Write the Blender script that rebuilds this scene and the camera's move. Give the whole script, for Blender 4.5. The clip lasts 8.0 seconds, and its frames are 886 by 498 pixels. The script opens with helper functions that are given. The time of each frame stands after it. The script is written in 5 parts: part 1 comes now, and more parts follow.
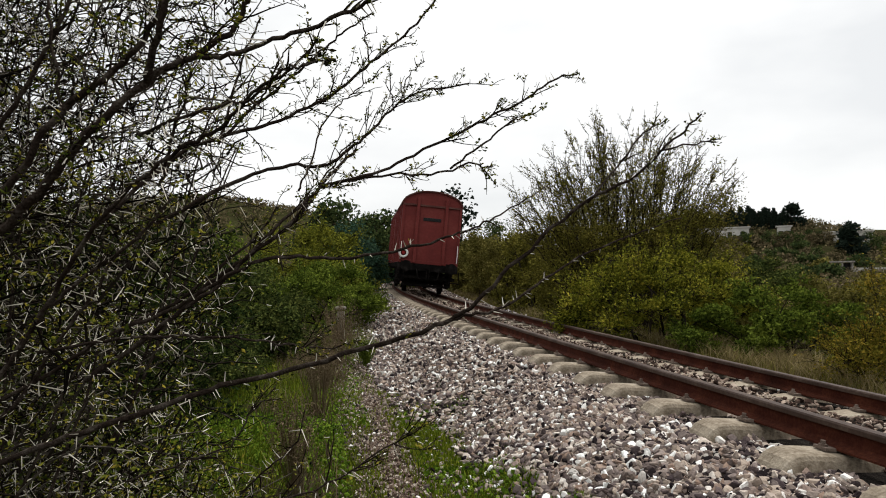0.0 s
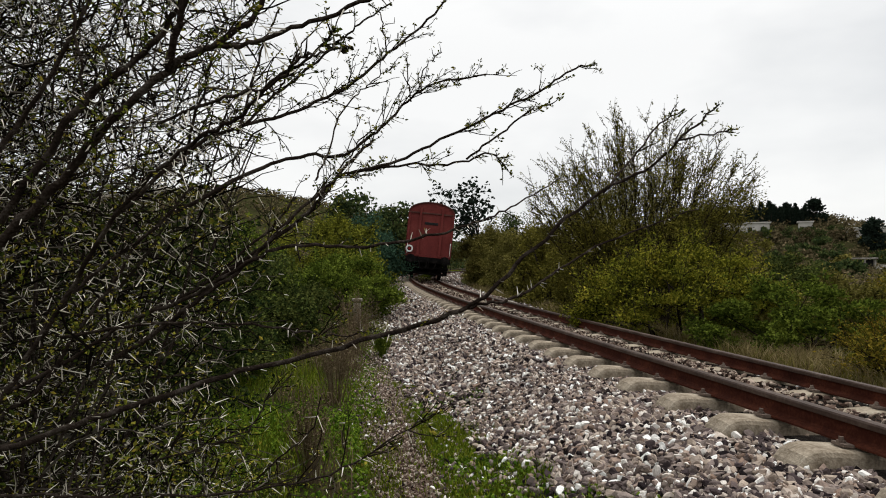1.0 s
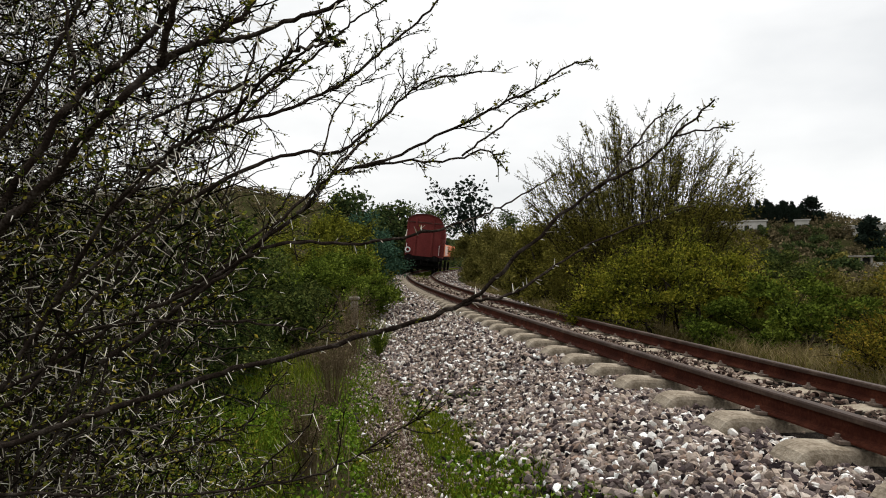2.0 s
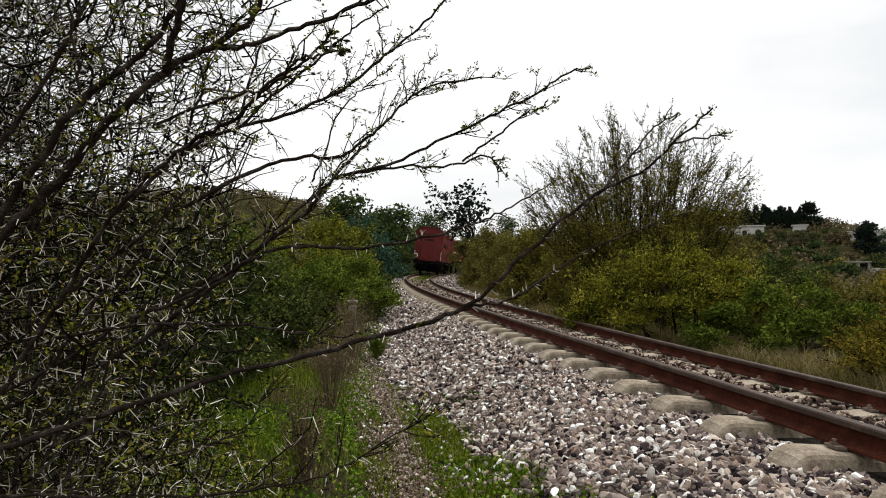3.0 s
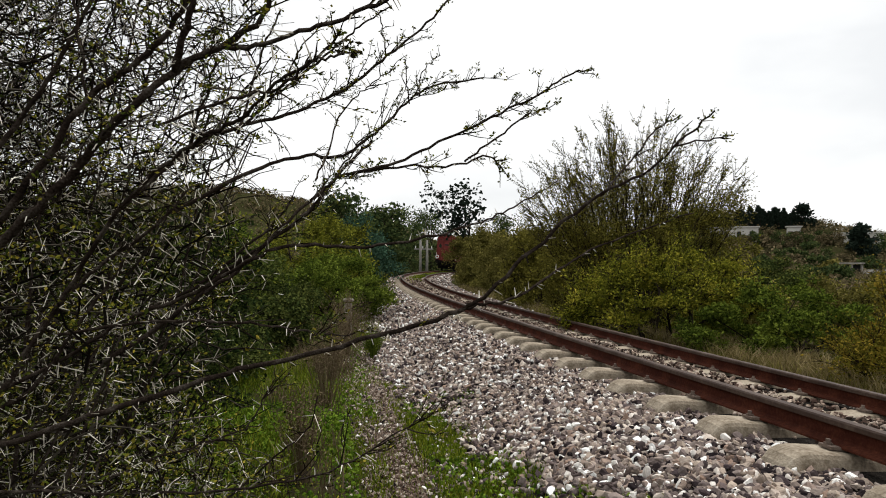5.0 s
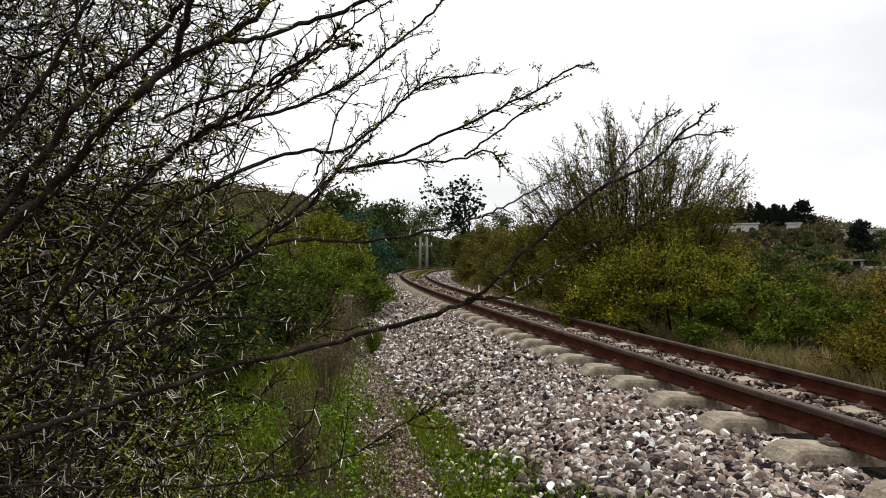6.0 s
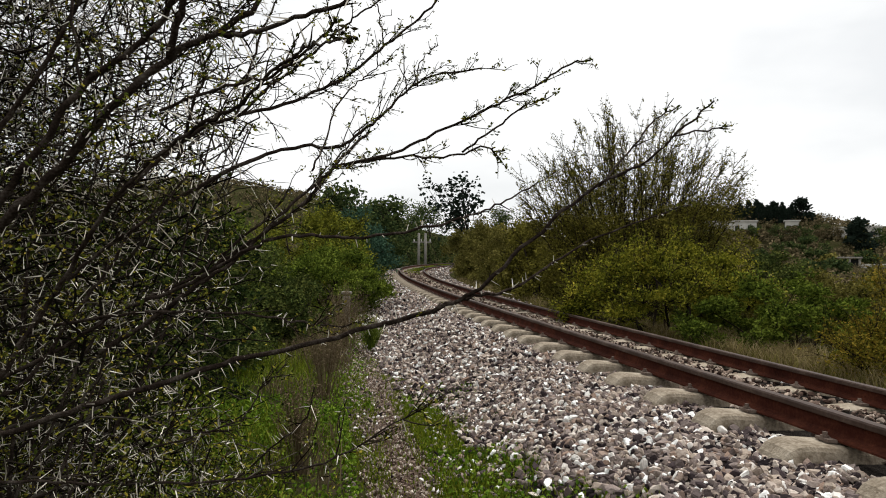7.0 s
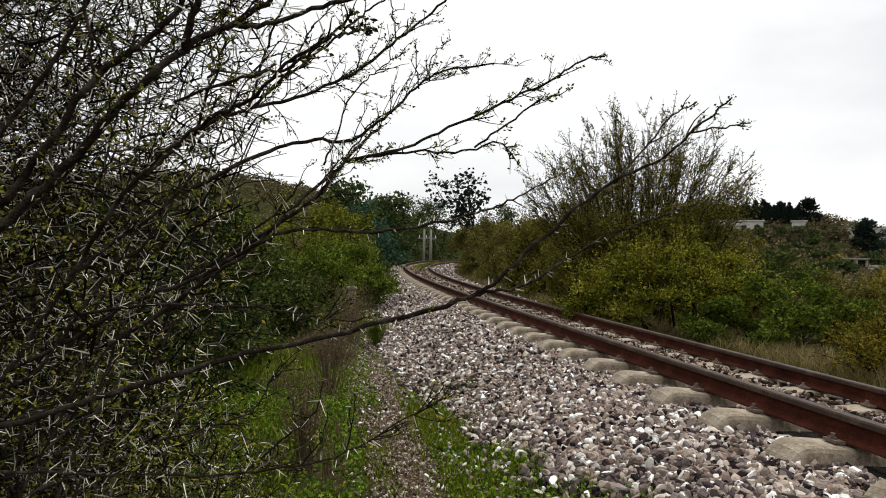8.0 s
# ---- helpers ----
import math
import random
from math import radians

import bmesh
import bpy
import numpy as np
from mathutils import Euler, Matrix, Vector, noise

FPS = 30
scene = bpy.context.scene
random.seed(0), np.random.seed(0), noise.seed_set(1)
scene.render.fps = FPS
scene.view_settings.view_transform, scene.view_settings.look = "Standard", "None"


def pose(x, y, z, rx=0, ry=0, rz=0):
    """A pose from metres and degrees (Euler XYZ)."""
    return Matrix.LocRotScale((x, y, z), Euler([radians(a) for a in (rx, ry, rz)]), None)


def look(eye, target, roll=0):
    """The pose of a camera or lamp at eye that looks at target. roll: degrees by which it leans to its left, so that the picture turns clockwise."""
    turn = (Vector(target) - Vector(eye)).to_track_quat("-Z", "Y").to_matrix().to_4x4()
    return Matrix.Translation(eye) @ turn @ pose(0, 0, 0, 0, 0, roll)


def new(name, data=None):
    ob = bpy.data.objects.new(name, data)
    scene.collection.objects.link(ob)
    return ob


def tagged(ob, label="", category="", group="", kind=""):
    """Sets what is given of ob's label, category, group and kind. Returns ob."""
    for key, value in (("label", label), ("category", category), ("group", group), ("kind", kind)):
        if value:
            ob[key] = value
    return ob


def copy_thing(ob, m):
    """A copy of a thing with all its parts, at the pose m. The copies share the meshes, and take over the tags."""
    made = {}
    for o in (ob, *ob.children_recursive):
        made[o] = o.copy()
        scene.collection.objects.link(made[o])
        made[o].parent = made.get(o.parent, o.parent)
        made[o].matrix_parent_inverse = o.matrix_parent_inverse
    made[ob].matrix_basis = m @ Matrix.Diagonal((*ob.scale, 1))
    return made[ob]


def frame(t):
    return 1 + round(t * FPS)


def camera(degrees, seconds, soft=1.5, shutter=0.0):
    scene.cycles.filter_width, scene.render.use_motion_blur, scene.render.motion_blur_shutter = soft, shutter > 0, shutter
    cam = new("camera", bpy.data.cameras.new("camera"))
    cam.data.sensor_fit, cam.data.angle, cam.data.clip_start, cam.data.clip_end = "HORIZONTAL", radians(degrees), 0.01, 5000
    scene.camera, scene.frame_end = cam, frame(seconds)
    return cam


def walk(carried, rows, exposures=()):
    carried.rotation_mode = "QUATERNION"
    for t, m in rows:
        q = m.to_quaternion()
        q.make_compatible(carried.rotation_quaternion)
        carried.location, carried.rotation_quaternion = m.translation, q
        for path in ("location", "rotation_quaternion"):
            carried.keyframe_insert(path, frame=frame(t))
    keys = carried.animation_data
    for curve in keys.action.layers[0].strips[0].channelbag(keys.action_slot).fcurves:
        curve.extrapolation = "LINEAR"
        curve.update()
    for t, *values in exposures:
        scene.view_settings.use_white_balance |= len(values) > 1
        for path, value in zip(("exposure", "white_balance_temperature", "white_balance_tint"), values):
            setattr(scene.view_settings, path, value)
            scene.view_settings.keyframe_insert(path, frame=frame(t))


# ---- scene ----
# camera: a phone held at chest height beside the line, 1.5 m above the footpath
cam = camera(67.7, 8.0, soft=1.0)
walk(cam, [
    (0.0, pose(0.0092, 0.0291, 1.5120, 92.04, 0.66, -0.71)),
    (0.5, pose(0.0170, 0.0256, 1.5029, 91.57, 0.44, 0.34)),
    (1.0, pose(0.0117, 0.0195, 1.5025, 91.46, 0.16, 0.71)),
    (1.5, pose(0.0171, 0.0276, 1.4986, 91.28, 0.30, 0.55)),
    (3.0, pose(0.0119, 0.0120, 1.5013, 91.64, -0.03, 0.33)),
    (3.5, pose(0.0028, 0.0037, 1.5040, 91.79, -0.26, 0.23)),
    (4.0, pose(0.0000, 0.0000, 1.5000, 91.64, -0.50, 0.00)),
    (4.5, pose(-0.0066, -0.0009, 1.5035, 91.64, -0.37, -0.09)),
    (6.0, pose(-0.0071, -0.0001, 1.4968, 91.27, -0.37, -0.12)),
    (6.5, pose(-0.0069, 0.0028, 1.5006, 91.19, -0.52, -0.11)),
    (7.0, pose(-0.0039, 0.0071, 1.4962, 90.97, -0.52, -0.24)),
    (7.5, pose(-0.0066, 0.0194, 1.4984, 90.74, -0.63, -0.01)),
    (8.0, pose(-0.0202, 0.0152, 1.4935, 90.66, -1.17, 0.19)),
], [(0.0, 0.78), (0.5, 0.72), (1.0, 0.67), (1.5, 0.71), (3.0, 0.83), (4.0, 0.85), (6.0, 0.84), (7.0, 0.83), (8.0, 0.80)])

# ---------------------------------------------------------------- world and sun: a bright overcast sky
SUN_AZ, SUN_EL = radians(50), radians(58)
world = bpy.data.worlds.new("overcast_sky")
world.use_nodes = True
scene.world = world
wn, wl = world.node_tree.nodes, world.node_tree.links
wn.clear()
w_out, w_bg = wn.new("ShaderNodeOutputWorld"), wn.new("ShaderNodeBackground")
w_sky = wn.new("ShaderNodeTexSky")
w_sky.sky_type, w_sky.sun_disc = "NISHITA", False
w_sky.sun_elevation, w_sky.sun_rotation = SUN_EL, SUN_AZ
w_co = wn.new("ShaderNodeTexCoord")
w_map = wn.new("ShaderNodeMapping")
w_map.inputs["Scale"].default_value = (1.0, 1.0, 2.6)
w_noise = wn.new("ShaderNodeTexNoise")
w_noise.inputs["Scale"].default_value, w_noise.inputs["Detail"].default_value = 2.3, 5.0
w_noise.inputs["Roughness"].default_value = 0.5
w_ramp = wn.new("ShaderNodeValToRGB")
w_ramp.color_ramp.elements[0].position, w_ramp.color_ramp.elements[0].color = 0.36, (0.82, 0.83, 0.835, 1)
w_ramp.color_ramp.elements[1].position, w_ramp.color_ramp.elements[1].color = 0.56, (0.98, 0.98, 0.97, 1)
# an overcast sky grows brighter towards the zenith
w_sep, w_high, w_lift = wn.new("ShaderNodeSeparateXYZ"), wn.new("ShaderNodeMapRange"), wn.new("ShaderNodeVectorMath")
w_high.inputs["From Min"].default_value, w_high.inputs["From Max"].default_value = 0.30, 1.0
w_high.inputs["To Min"].default_value, w_high.inputs["To Max"].default_value = 0.99, 1.42
w_lift.operation = "SCALE"
w_scale = wn.new("ShaderNodeMixRGB")
w_scale.blend_type, w_scale.inputs["Fac"].default_value = "MULTIPLY", 1.0
w_scale.inputs["Color2"].default_value = (0.10, 0.10, 0.10, 1)
w_mix = wn.new("ShaderNodeMixRGB")
w_mix.inputs["Fac"].default_value = 0.94
wl.new(w_co.outputs["Generated"], w_map.inputs["Vector"])
wl.new(w_map.outputs[0], w_noise.inputs["Vector"])
wl.new(w_noise.outputs["Fac"], w_ramp.inputs["Fac"])
wl.new(w_sky.outputs[0], w_scale.inputs["Color1"])
wl.new(w_scale.outputs[0], w_mix.inputs["Color1"])
wl.new(w_co.outputs["Generated"], w_sep.inputs[0])
wl.new(w_sep.outputs["Z"], w_high.inputs["Value"])
wl.new(w_ramp.outputs[0], w_lift.inputs[0])
wl.new(w_high.outputs[0], w_lift.inputs["Scale"])
wl.new(w_lift.outputs[0], w_mix.inputs["Color2"])
wl.new(w_mix.outputs[0], w_bg.inputs["Color"])
w_bg.inputs["Strength"].default_value = 0.64
wl.new(w_bg.outputs[0], w_out.inputs["Surface"])

sun_data = bpy.data.lights.new("sun", "SUN")
sun_data.energy, sun_data.angle, sun_data.color = 1.5, radians(14), (1.0, 0.97, 0.93)
sun = new("sun", sun_data)
sun.matrix_world = look((0, 0, 30), (-30 * math.sin(SUN_AZ) * math.cos(SUN_EL), -30 * math.cos(SUN_AZ) * math.cos(SUN_EL), 30 - 30 * math.sin(SUN_EL)))


# ---------------------------------------------------------------- materials
def material(name, stops, scale=6.0, detail=4.0, rough=0.8, bump=0.3, bump_scale=None, island=0.0, metal=0.0, translucent=0.0, fine=0.35, spec=0.12):
    """A mottled surface: a colour ramp over noise at two scales, with per-piece variation and fine relief."""
    m = bpy.data.materials.new(name)
    m.use_nodes = True
    n, l = m.node_tree.nodes, m.node_tree.links
    b = n["Principled BSDF"]
    co = n.new("ShaderNodeTexCoord")
    big, small = n.new("ShaderNodeTexNoise"), n.new("ShaderNodeTexNoise")
    big.inputs["Scale"].default_value, big.inputs["Detail"].default_value = scale, detail
    small.inputs["Scale"].default_value, small.inputs["Detail"].default_value = scale * 9, 3
    l.new(co.outputs["Object"], big.inputs["Vector"])
    l.new(co.outputs["Object"], small.inputs["Vector"])
    mix = n.new("ShaderNodeMixRGB")
    mix.inputs["Fac"].default_value = fine
    l.new(big.outputs["Fac"], mix.inputs["Color1"])
    l.new(small.outputs["Fac"], mix.inputs["Color2"])
    last = mix.outputs[0]
    if island:
        geo, mx = n.new("ShaderNodeNewGeometry"), n.new("ShaderNodeMixRGB")
        mx.inputs["Fac"].default_value = island
        l.new(last, mx.inputs["Color1"])
        l.new(geo.outputs["Random Per Island"], mx.inputs["Color2"])
        last = mx.outputs[0]
    ramp = n.new("ShaderNodeValToRGB")
    lo, hi = (0.3, 0.7) if island < 0.5 else (0.08, 0.92)
    e = ramp.color_ramp.elements
    e[0].position, e[0].color = lo, (*stops[0], 1)
    e[1].position, e[1].color = hi, (*stops[-1], 1)
    for k, c in enumerate(stops[1:-1], 1):
        e.new(lo + (hi - lo) * k / (len(stops) - 1)).color = (*c, 1)
    l.new(last, ramp.inputs["Fac"])
    l.new(ramp.outputs[0], b.inputs["Base Color"])
    b.inputs["Roughness"].default_value, b.inputs["Metallic"].default_value = rough, metal
    b.inputs["Specular IOR Level"].default_value = spec
    if bump:
        bp, bn = n.new("ShaderNodeBump"), n.new("ShaderNodeTexNoise")
        bn.inputs["Scale"].default_value, bn.inputs["Detail"].default_value = bump_scale or scale * 6, 6
        l.new(co.outputs["Object"], bn.inputs["Vector"])
        l.new(bn.outputs["Fac"], bp.inputs["Height"])
        bp.inputs["Strength"].default_value, bp.inputs["Distance"].default_value = bump, 0.02
        l.new(bp.outputs[0], b.inputs["Normal"])
    if translucent:
        tr, ms = n.new("ShaderNodeBsdfTranslucent"), n.new("ShaderNodeMixShader")
        ms.inputs["Fac"].default_value = translucent
        l.new(ramp.outputs[0], tr.inputs["Color"])
        l.new(b.outputs[0], ms.inputs[1])
        l.new(tr.outputs[0], ms.inputs[2])
        l.new(ms.outputs[0], n["Material Output"].inputs["Surface"])
    return m


def leafy(name, stops, scale=0.8, island=0.75, thin=0.12):
    return material(name, stops, scale=scale, detail=3, rough=0.6, bump=0, island=island, translucent=thin, spec=0.0)


M_SOIL = material("soil_and_grass", [(0.010, 0.012, 0.004), (0.025, 0.032, 0.008), (0.04, 0.032, 0.018), (0.03, 0.045, 0.010)], 1.1, 6, 0.95, 0.6, 30, spec=0.0)
# bed is near-black: the shade between the stones is put into its colour
M_BED_SHADE = material("ballast_bed", [(0.004, 0.0035, 0.0035), (0.014, 0.012, 0.0105), (0.055, 0.048, 0.042)], 14, 6, 0.95, 0.9, 60, fine=0.6, spec=0.0)
M_PATH = material("trodden_dirt", [(0.022, 0.014, 0.009), (0.075, 0.05, 0.034), (0.15, 0.11, 0.08)], 9, 6, 0.95, 0.7, 70, fine=0.5)
M_STONE = material("limestone_ballast", [(0.015, 0.012, 0.013), (0.061, 0.047, 0.048), (0.165, 0.133, 0.123), (0.432, 0.354, 0.287), (0.083, 0.062, 0.06), (0.273, 0.224, 0.201), (0.235, 0.162, 0.123), (0.521, 0.456, 0.395), (0.82, 0.82, 0.79)], 9, 5, 0.85, 0.35, 60, island=0.9, spec=0.0)
M_STONE_RUST = material("rust_stained_ballast", [(0.016, 0.010, 0.008), (0.07, 0.045, 0.036), (0.16, 0.115, 0.092), (0.30, 0.23, 0.18), (0.48, 0.40, 0.335)], 9, 5, 0.9, 0.35, 60, island=0.9, spec=0.0)
M_GRAVEL = material("brown_path_gravel", [(0.035, 0.022, 0.017), (0.11, 0.075, 0.058), (0.23, 0.175, 0.14), (0.50, 0.44, 0.37)], 9, 5, 0.9, 0.3, 60, island=0.9, spec=0.0)
M_SHED = material("weathered_shed_concrete", [(0.12, 0.11, 0.10), (0.24, 0.22, 0.195), (0.36, 0.34, 0.31)], 1.5, 6, 0.9, 0.2)
M_CONCRETE = material("weathered_concrete", [(0.06, 0.045, 0.031), (0.18, 0.145, 0.105), (0.29, 0.245, 0.185), (0.40, 0.35, 0.28)], 5, 7, 0.9, 0.4, 90, fine=0.4)
M_RUST = material("rusty_rail_steel", [(0.020, 0.006, 0.0035), (0.046, 0.0135, 0.008), (0.09, 0.029, 0.016)], 5, 6, 0.8, 0.25, 120, fine=0.4, spec=0.04)
M_HEAD = material("worn_rail_head", [(0.024, 0.014, 0.010), (0.05, 0.031, 0.023), (0.10, 0.072, 0.056)], 4, 6, 0.55, 0.1, 100, spec=0.12)
M_CLIP = material("rail_clip_steel", [(0.07, 0.045, 0.035), (0.20, 0.16, 0.13)], 20, 4, 0.7, 0.2)
M_BARK = material("thorn_bush_bark", [(0.006, 0.0045, 0.0035), (0.026, 0.019, 0.015), (0.085, 0.072, 0.06)], 25, 5, 0.9, 0.5, 160, spec=0.0)
M_TWIG = material("thin_twig_bark", [(0.004, 0.003, 0.0025), (0.016, 0.012, 0.008), (0.065, 0.055, 0.043)], 6, 4, 0.9, 0, island=0.5, spec=0.0)
M_TWIG_GREY = material("grey_thorn_twig", [(0.003, 0.0025, 0.002), (0.008, 0.0065, 0.005), (0.022, 0.018, 0.014), (0.10, 0.088, 0.07)], 6, 4, 0.9, 0, island=0.7, spec=0.0)
M_THORN = material("pale_thorn", [(0.22, 0.195, 0.15), (0.50, 0.46, 0.385), (0.74, 0.70, 0.61)], 8, 3, 0.6, 0, island=0.7)
M_LEAF_THORN = leafy("small_olive_leaf", [(0.010, 0.015, 0.003), (0.045, 0.062, 0.010), (0.13, 0.14, 0.02), (0.26, 0.20, 0.03)], 2.0, thin=0.04)
M_LEAF_CURL = leafy("dry_curled_leaf", [(0.012, 0.012, 0.008), (0.03, 0.026, 0.014), (0.05, 0.045, 0.02)], 3.0)
M_LEAF_HEDGE = leafy("dark_hedge_leaf", [(0.010, 0.017, 0.005), (0.046, 0.063, 0.017), (0.13, 0.145, 0.036)], 2.2, 0.3)
# hedge leaf darkened: the rear thicket's shade is put into its colour
M_LEAF_SHADED = leafy("shaded_thicket_leaf", [(0.004, 0.008, 0.003), (0.014, 0.024, 0.007), (0.045, 0.06, 0.014)], 1.0)
M_LEAF_YELLOW = leafy("yellow_green_leaf", [(0.020, 0.026, 0.005), (0.088, 0.098, 0.012), (0.20, 0.20, 0.022), (0.32, 0.27, 0.034)], 2.2, 0.3)
M_LEAF_GOLD = leafy("golden_olive_leaf", [(0.0281, 0.0333, 0.0072), (0.1339, 0.145, 0.0203), (0.268, 0.2581, 0.0319)], 2.2, 0.3)
M_LEAF_GREEN = leafy("mid_green_leaf", [(0.012, 0.022, 0.004), (0.07, 0.10, 0.014), (0.20, 0.245, 0.036)], 2.2, 0.3)
M_LEAF_OLIVE = leafy("olive_brown_leaf", [(0.0324, 0.0324, 0.0086), (0.1242, 0.1134, 0.027), (0.2268, 0.1944, 0.0594)], 2.2, 0.3)
M_LEAF_TALL = leafy("sparse_olive_leaf", [(0.022, 0.02, 0.005), (0.105, 0.098, 0.018), (0.23, 0.20, 0.04)], 2.2, 0.3)
M_LEAF_RUST = leafy("autumn_orange_leaf", [(0.03, 0.032, 0.006), (0.13, 0.115, 0.016), (0.27, 0.18, 0.026)], 2.2, 0.3)
M_LEAF_FAR = leafy("far_tree_leaf", [(0.0156, 0.026, 0.0117), (0.0455, 0.0676, 0.0234), (0.104, 0.1196, 0.039)], 0.3)
M_LEAF_SCRUB = leafy("brown_green_scrub_leaf", [(0.03, 0.03, 0.014), (0.10, 0.082, 0.042), (0.20, 0.155, 0.09)], 0.1)
M_LEAF_PINE = leafy("blue_green_needle", [(0.0192, 0.0384, 0.0256), (0.04, 0.08, 0.0512), (0.064, 0.12, 0.072)], 0.6)
M_LEAF_CYPRESS = leafy("cypress_leaf", [(0.010, 0.016, 0.012), (0.022, 0.032, 0.022)], 0.3)
M_GRASS = leafy("fresh_grass", [(0.038, 0.062, 0.007), (0.115, 0.155, 0.013), (0.235, 0.25, 0.027)], 1.2)
M_CLOVER = leafy("clover", [(0.032, 0.072, 0.009), (0.095, 0.16, 0.015), (0.18, 0.25, 0.03)], 2.0)
M_STRAW = leafy("dry_grass", [(0.10, 0.075, 0.03), (0.20, 0.155, 0.07), (0.32, 0.26, 0.14)], 1.2)
M_DEADWEED = leafy("dead_weed_stalk", [(0.055, 0.038, 0.020), (0.12, 0.088, 0.052), (0.21, 0.165, 0.105)], 3.0)
M_WAGON = material("oxide_red_wagon_paint", [(0.09, 0.016, 0.015), (0.135, 0.024, 0.021), (0.17, 0.040, 0.033)], 1.2, 7, 0.6, 0.15, 30, fine=0.3)
M_WAGON_DARK = material("grimy_red_roof_edge", [(0.035, 0.014, 0.012), (0.08, 0.03, 0.025), (0.13, 0.07, 0.055)], 3, 6, 0.8, 0.2)
M_ROOF = material("pale_wagon_roof", [(0.22, 0.20, 0.17), (0.36, 0.33, 0.29), (0.45, 0.42, 0.38)], 1.5, 6, 0.7, 0.2)
M_UNDER = material("black_running_gear", [(0.003, 0.003, 0.003), (0.009, 0.008, 0.0075), (0.03, 0.026, 0.024)], 5, 5, 0.7, 0.2, spec=0.0)
M_TREAD = material("bright_wheel_tread", [(0.3, 0.29, 0.28), (0.5, 0.49, 0.47)], 8, 4, 0.4, 0.05, metal=0.7)
M_WHITE = material("white_lamp_ring", [(0.62, 0.60, 0.57), (0.8, 0.79, 0.76)], 6, 4, 0.5, 0.05)
M_ORANGE = material("orange_warning_paint", [(0.45, 0.12, 0.05), (0.62, 0.20, 0.09)], 4, 4, 0.6, 0.05)
M_GLASS_RED = material("red_lamp_glass", [(0.12, 0.01, 0.01), (0.2, 0.015, 0.015)], 4, 3, 0.2, 0)
M_POST = material("pale_stone_post", [(0.10, 0.085, 0.065), (0.19, 0.17, 0.135), (0.30, 0.275, 0.23)], 9, 5, 0.9, 0.3)
M_POLE = material("grey_wooden_pole", [(0.11, 0.105, 0.09), (0.24, 0.225, 0.20)], 3, 6, 0.85, 0.3)
M_WALL = material("white_rendered_wall", [(0.36, 0.34, 0.31), (0.52, 0.50, 0.465)], 0.7, 6, 0.9, 0.1)
M_ROOFTILE = material("terracotta_roof", [(0.20, 0.09, 0.055), (0.32, 0.16, 0.10)], 2, 5, 0.9, 0.3)
M_DARK = material("dark_opening", [(0.012, 0.012, 0.013), (0.03, 0.03, 0.03)], 2, 3, 0.5, 0)

# ---------------------------------------------------------------- mesh helpers
RNG = np.random.default_rng(7)


def mesh_ob(name, verts, faces, mat, parent=None, label="", kind="", smooth=False):
    me = bpy.data.meshes.new(name)
    me.from_pydata([tuple(v) for v in np.asarray(verts, float).tolist()] if len(verts) else [], [], faces if isinstance(faces, list) else np.asarray(faces).tolist())
    me.materials.append(mat)
    if smooth:
        me.polygons.foreach_set("use_smooth", [True] * len(me.polygons))
    me.update()
    ob = new(name, me)
    if parent:
        ob.parent = parent
    return tagged(ob, label=label, kind=kind)


def part(name, bm, mat, parent, label="", smooth=False):
    me = bpy.data.meshes.new(name)
    bm.to_mesh(me)
    bm.free()
    me.materials.append(mat)
    if smooth:
        me.polygons.foreach_set("use_smooth", [True] * len(me.polygons))
    ob = new(name, me)
    ob.parent = parent
    return tagged(ob, label=label)


def thing(name, label, category, group="", kind="", at=(0, 0, 0)):
    ob = new(name)
    ob.empty_display_size = 0.1
    ob.location = at
    return tagged(ob, label, category, group, kind)


def add_box(bm, c, size, bevel=0.0, m=None):
    r = bmesh.ops.create_cube(bm, size=1.0, matrix=(m or Matrix()) @ Matrix.Translation(c) @ Matrix.Diagonal((*size, 1)))
    if bevel:
        es = list({e for v in r["verts"] for e in v.link_edges})
        bmesh.ops.bevel(bm, geom=es, offset=bevel, segments=2, affect="EDGES", profile=0.6)
    return r


def add_cyl(bm, a, b, r, n=12, r2=None):
    a, b = Vector(a), Vector(b)
    m = Matrix.Translation((a + b) / 2) @ (b - a).to_track_quat("Z", "Y").to_matrix().to_4x4()
    return bmesh.ops.create_cone(bm, cap_ends=True, segments=n, radius1=r, radius2=r if r2 is None else r2, depth=(b - a).length, matrix=m)


def smooth_line(pts, steps=5):
    """A Catmull-Rom line through the points."""
    p = np.asarray(pts, float)
    if len(p) < 3:
        return np.array([p[0] + (p[-1] - p[0]) * t for t in np.linspace(0, 1, steps + 1)])
    q = np.vstack([2 * p[0] - p[1], p, 2 * p[-1] - p[-2]])
    out = []
    for i in range(1, len(q) - 2):
        for t in np.linspace(0, 1, steps, endpoint=False):
            a, b, c, d = q[i - 1], q[i], q[i + 1], q[i + 2]
            out.append(0.5 * (2 * b + (c - a) * t + (2 * a - 5 * b + 4 * c - d) * t * t + (3 * b - a - 3 * c + d) * t ** 3))
    out.append(p[-1])
    return np.array(out)


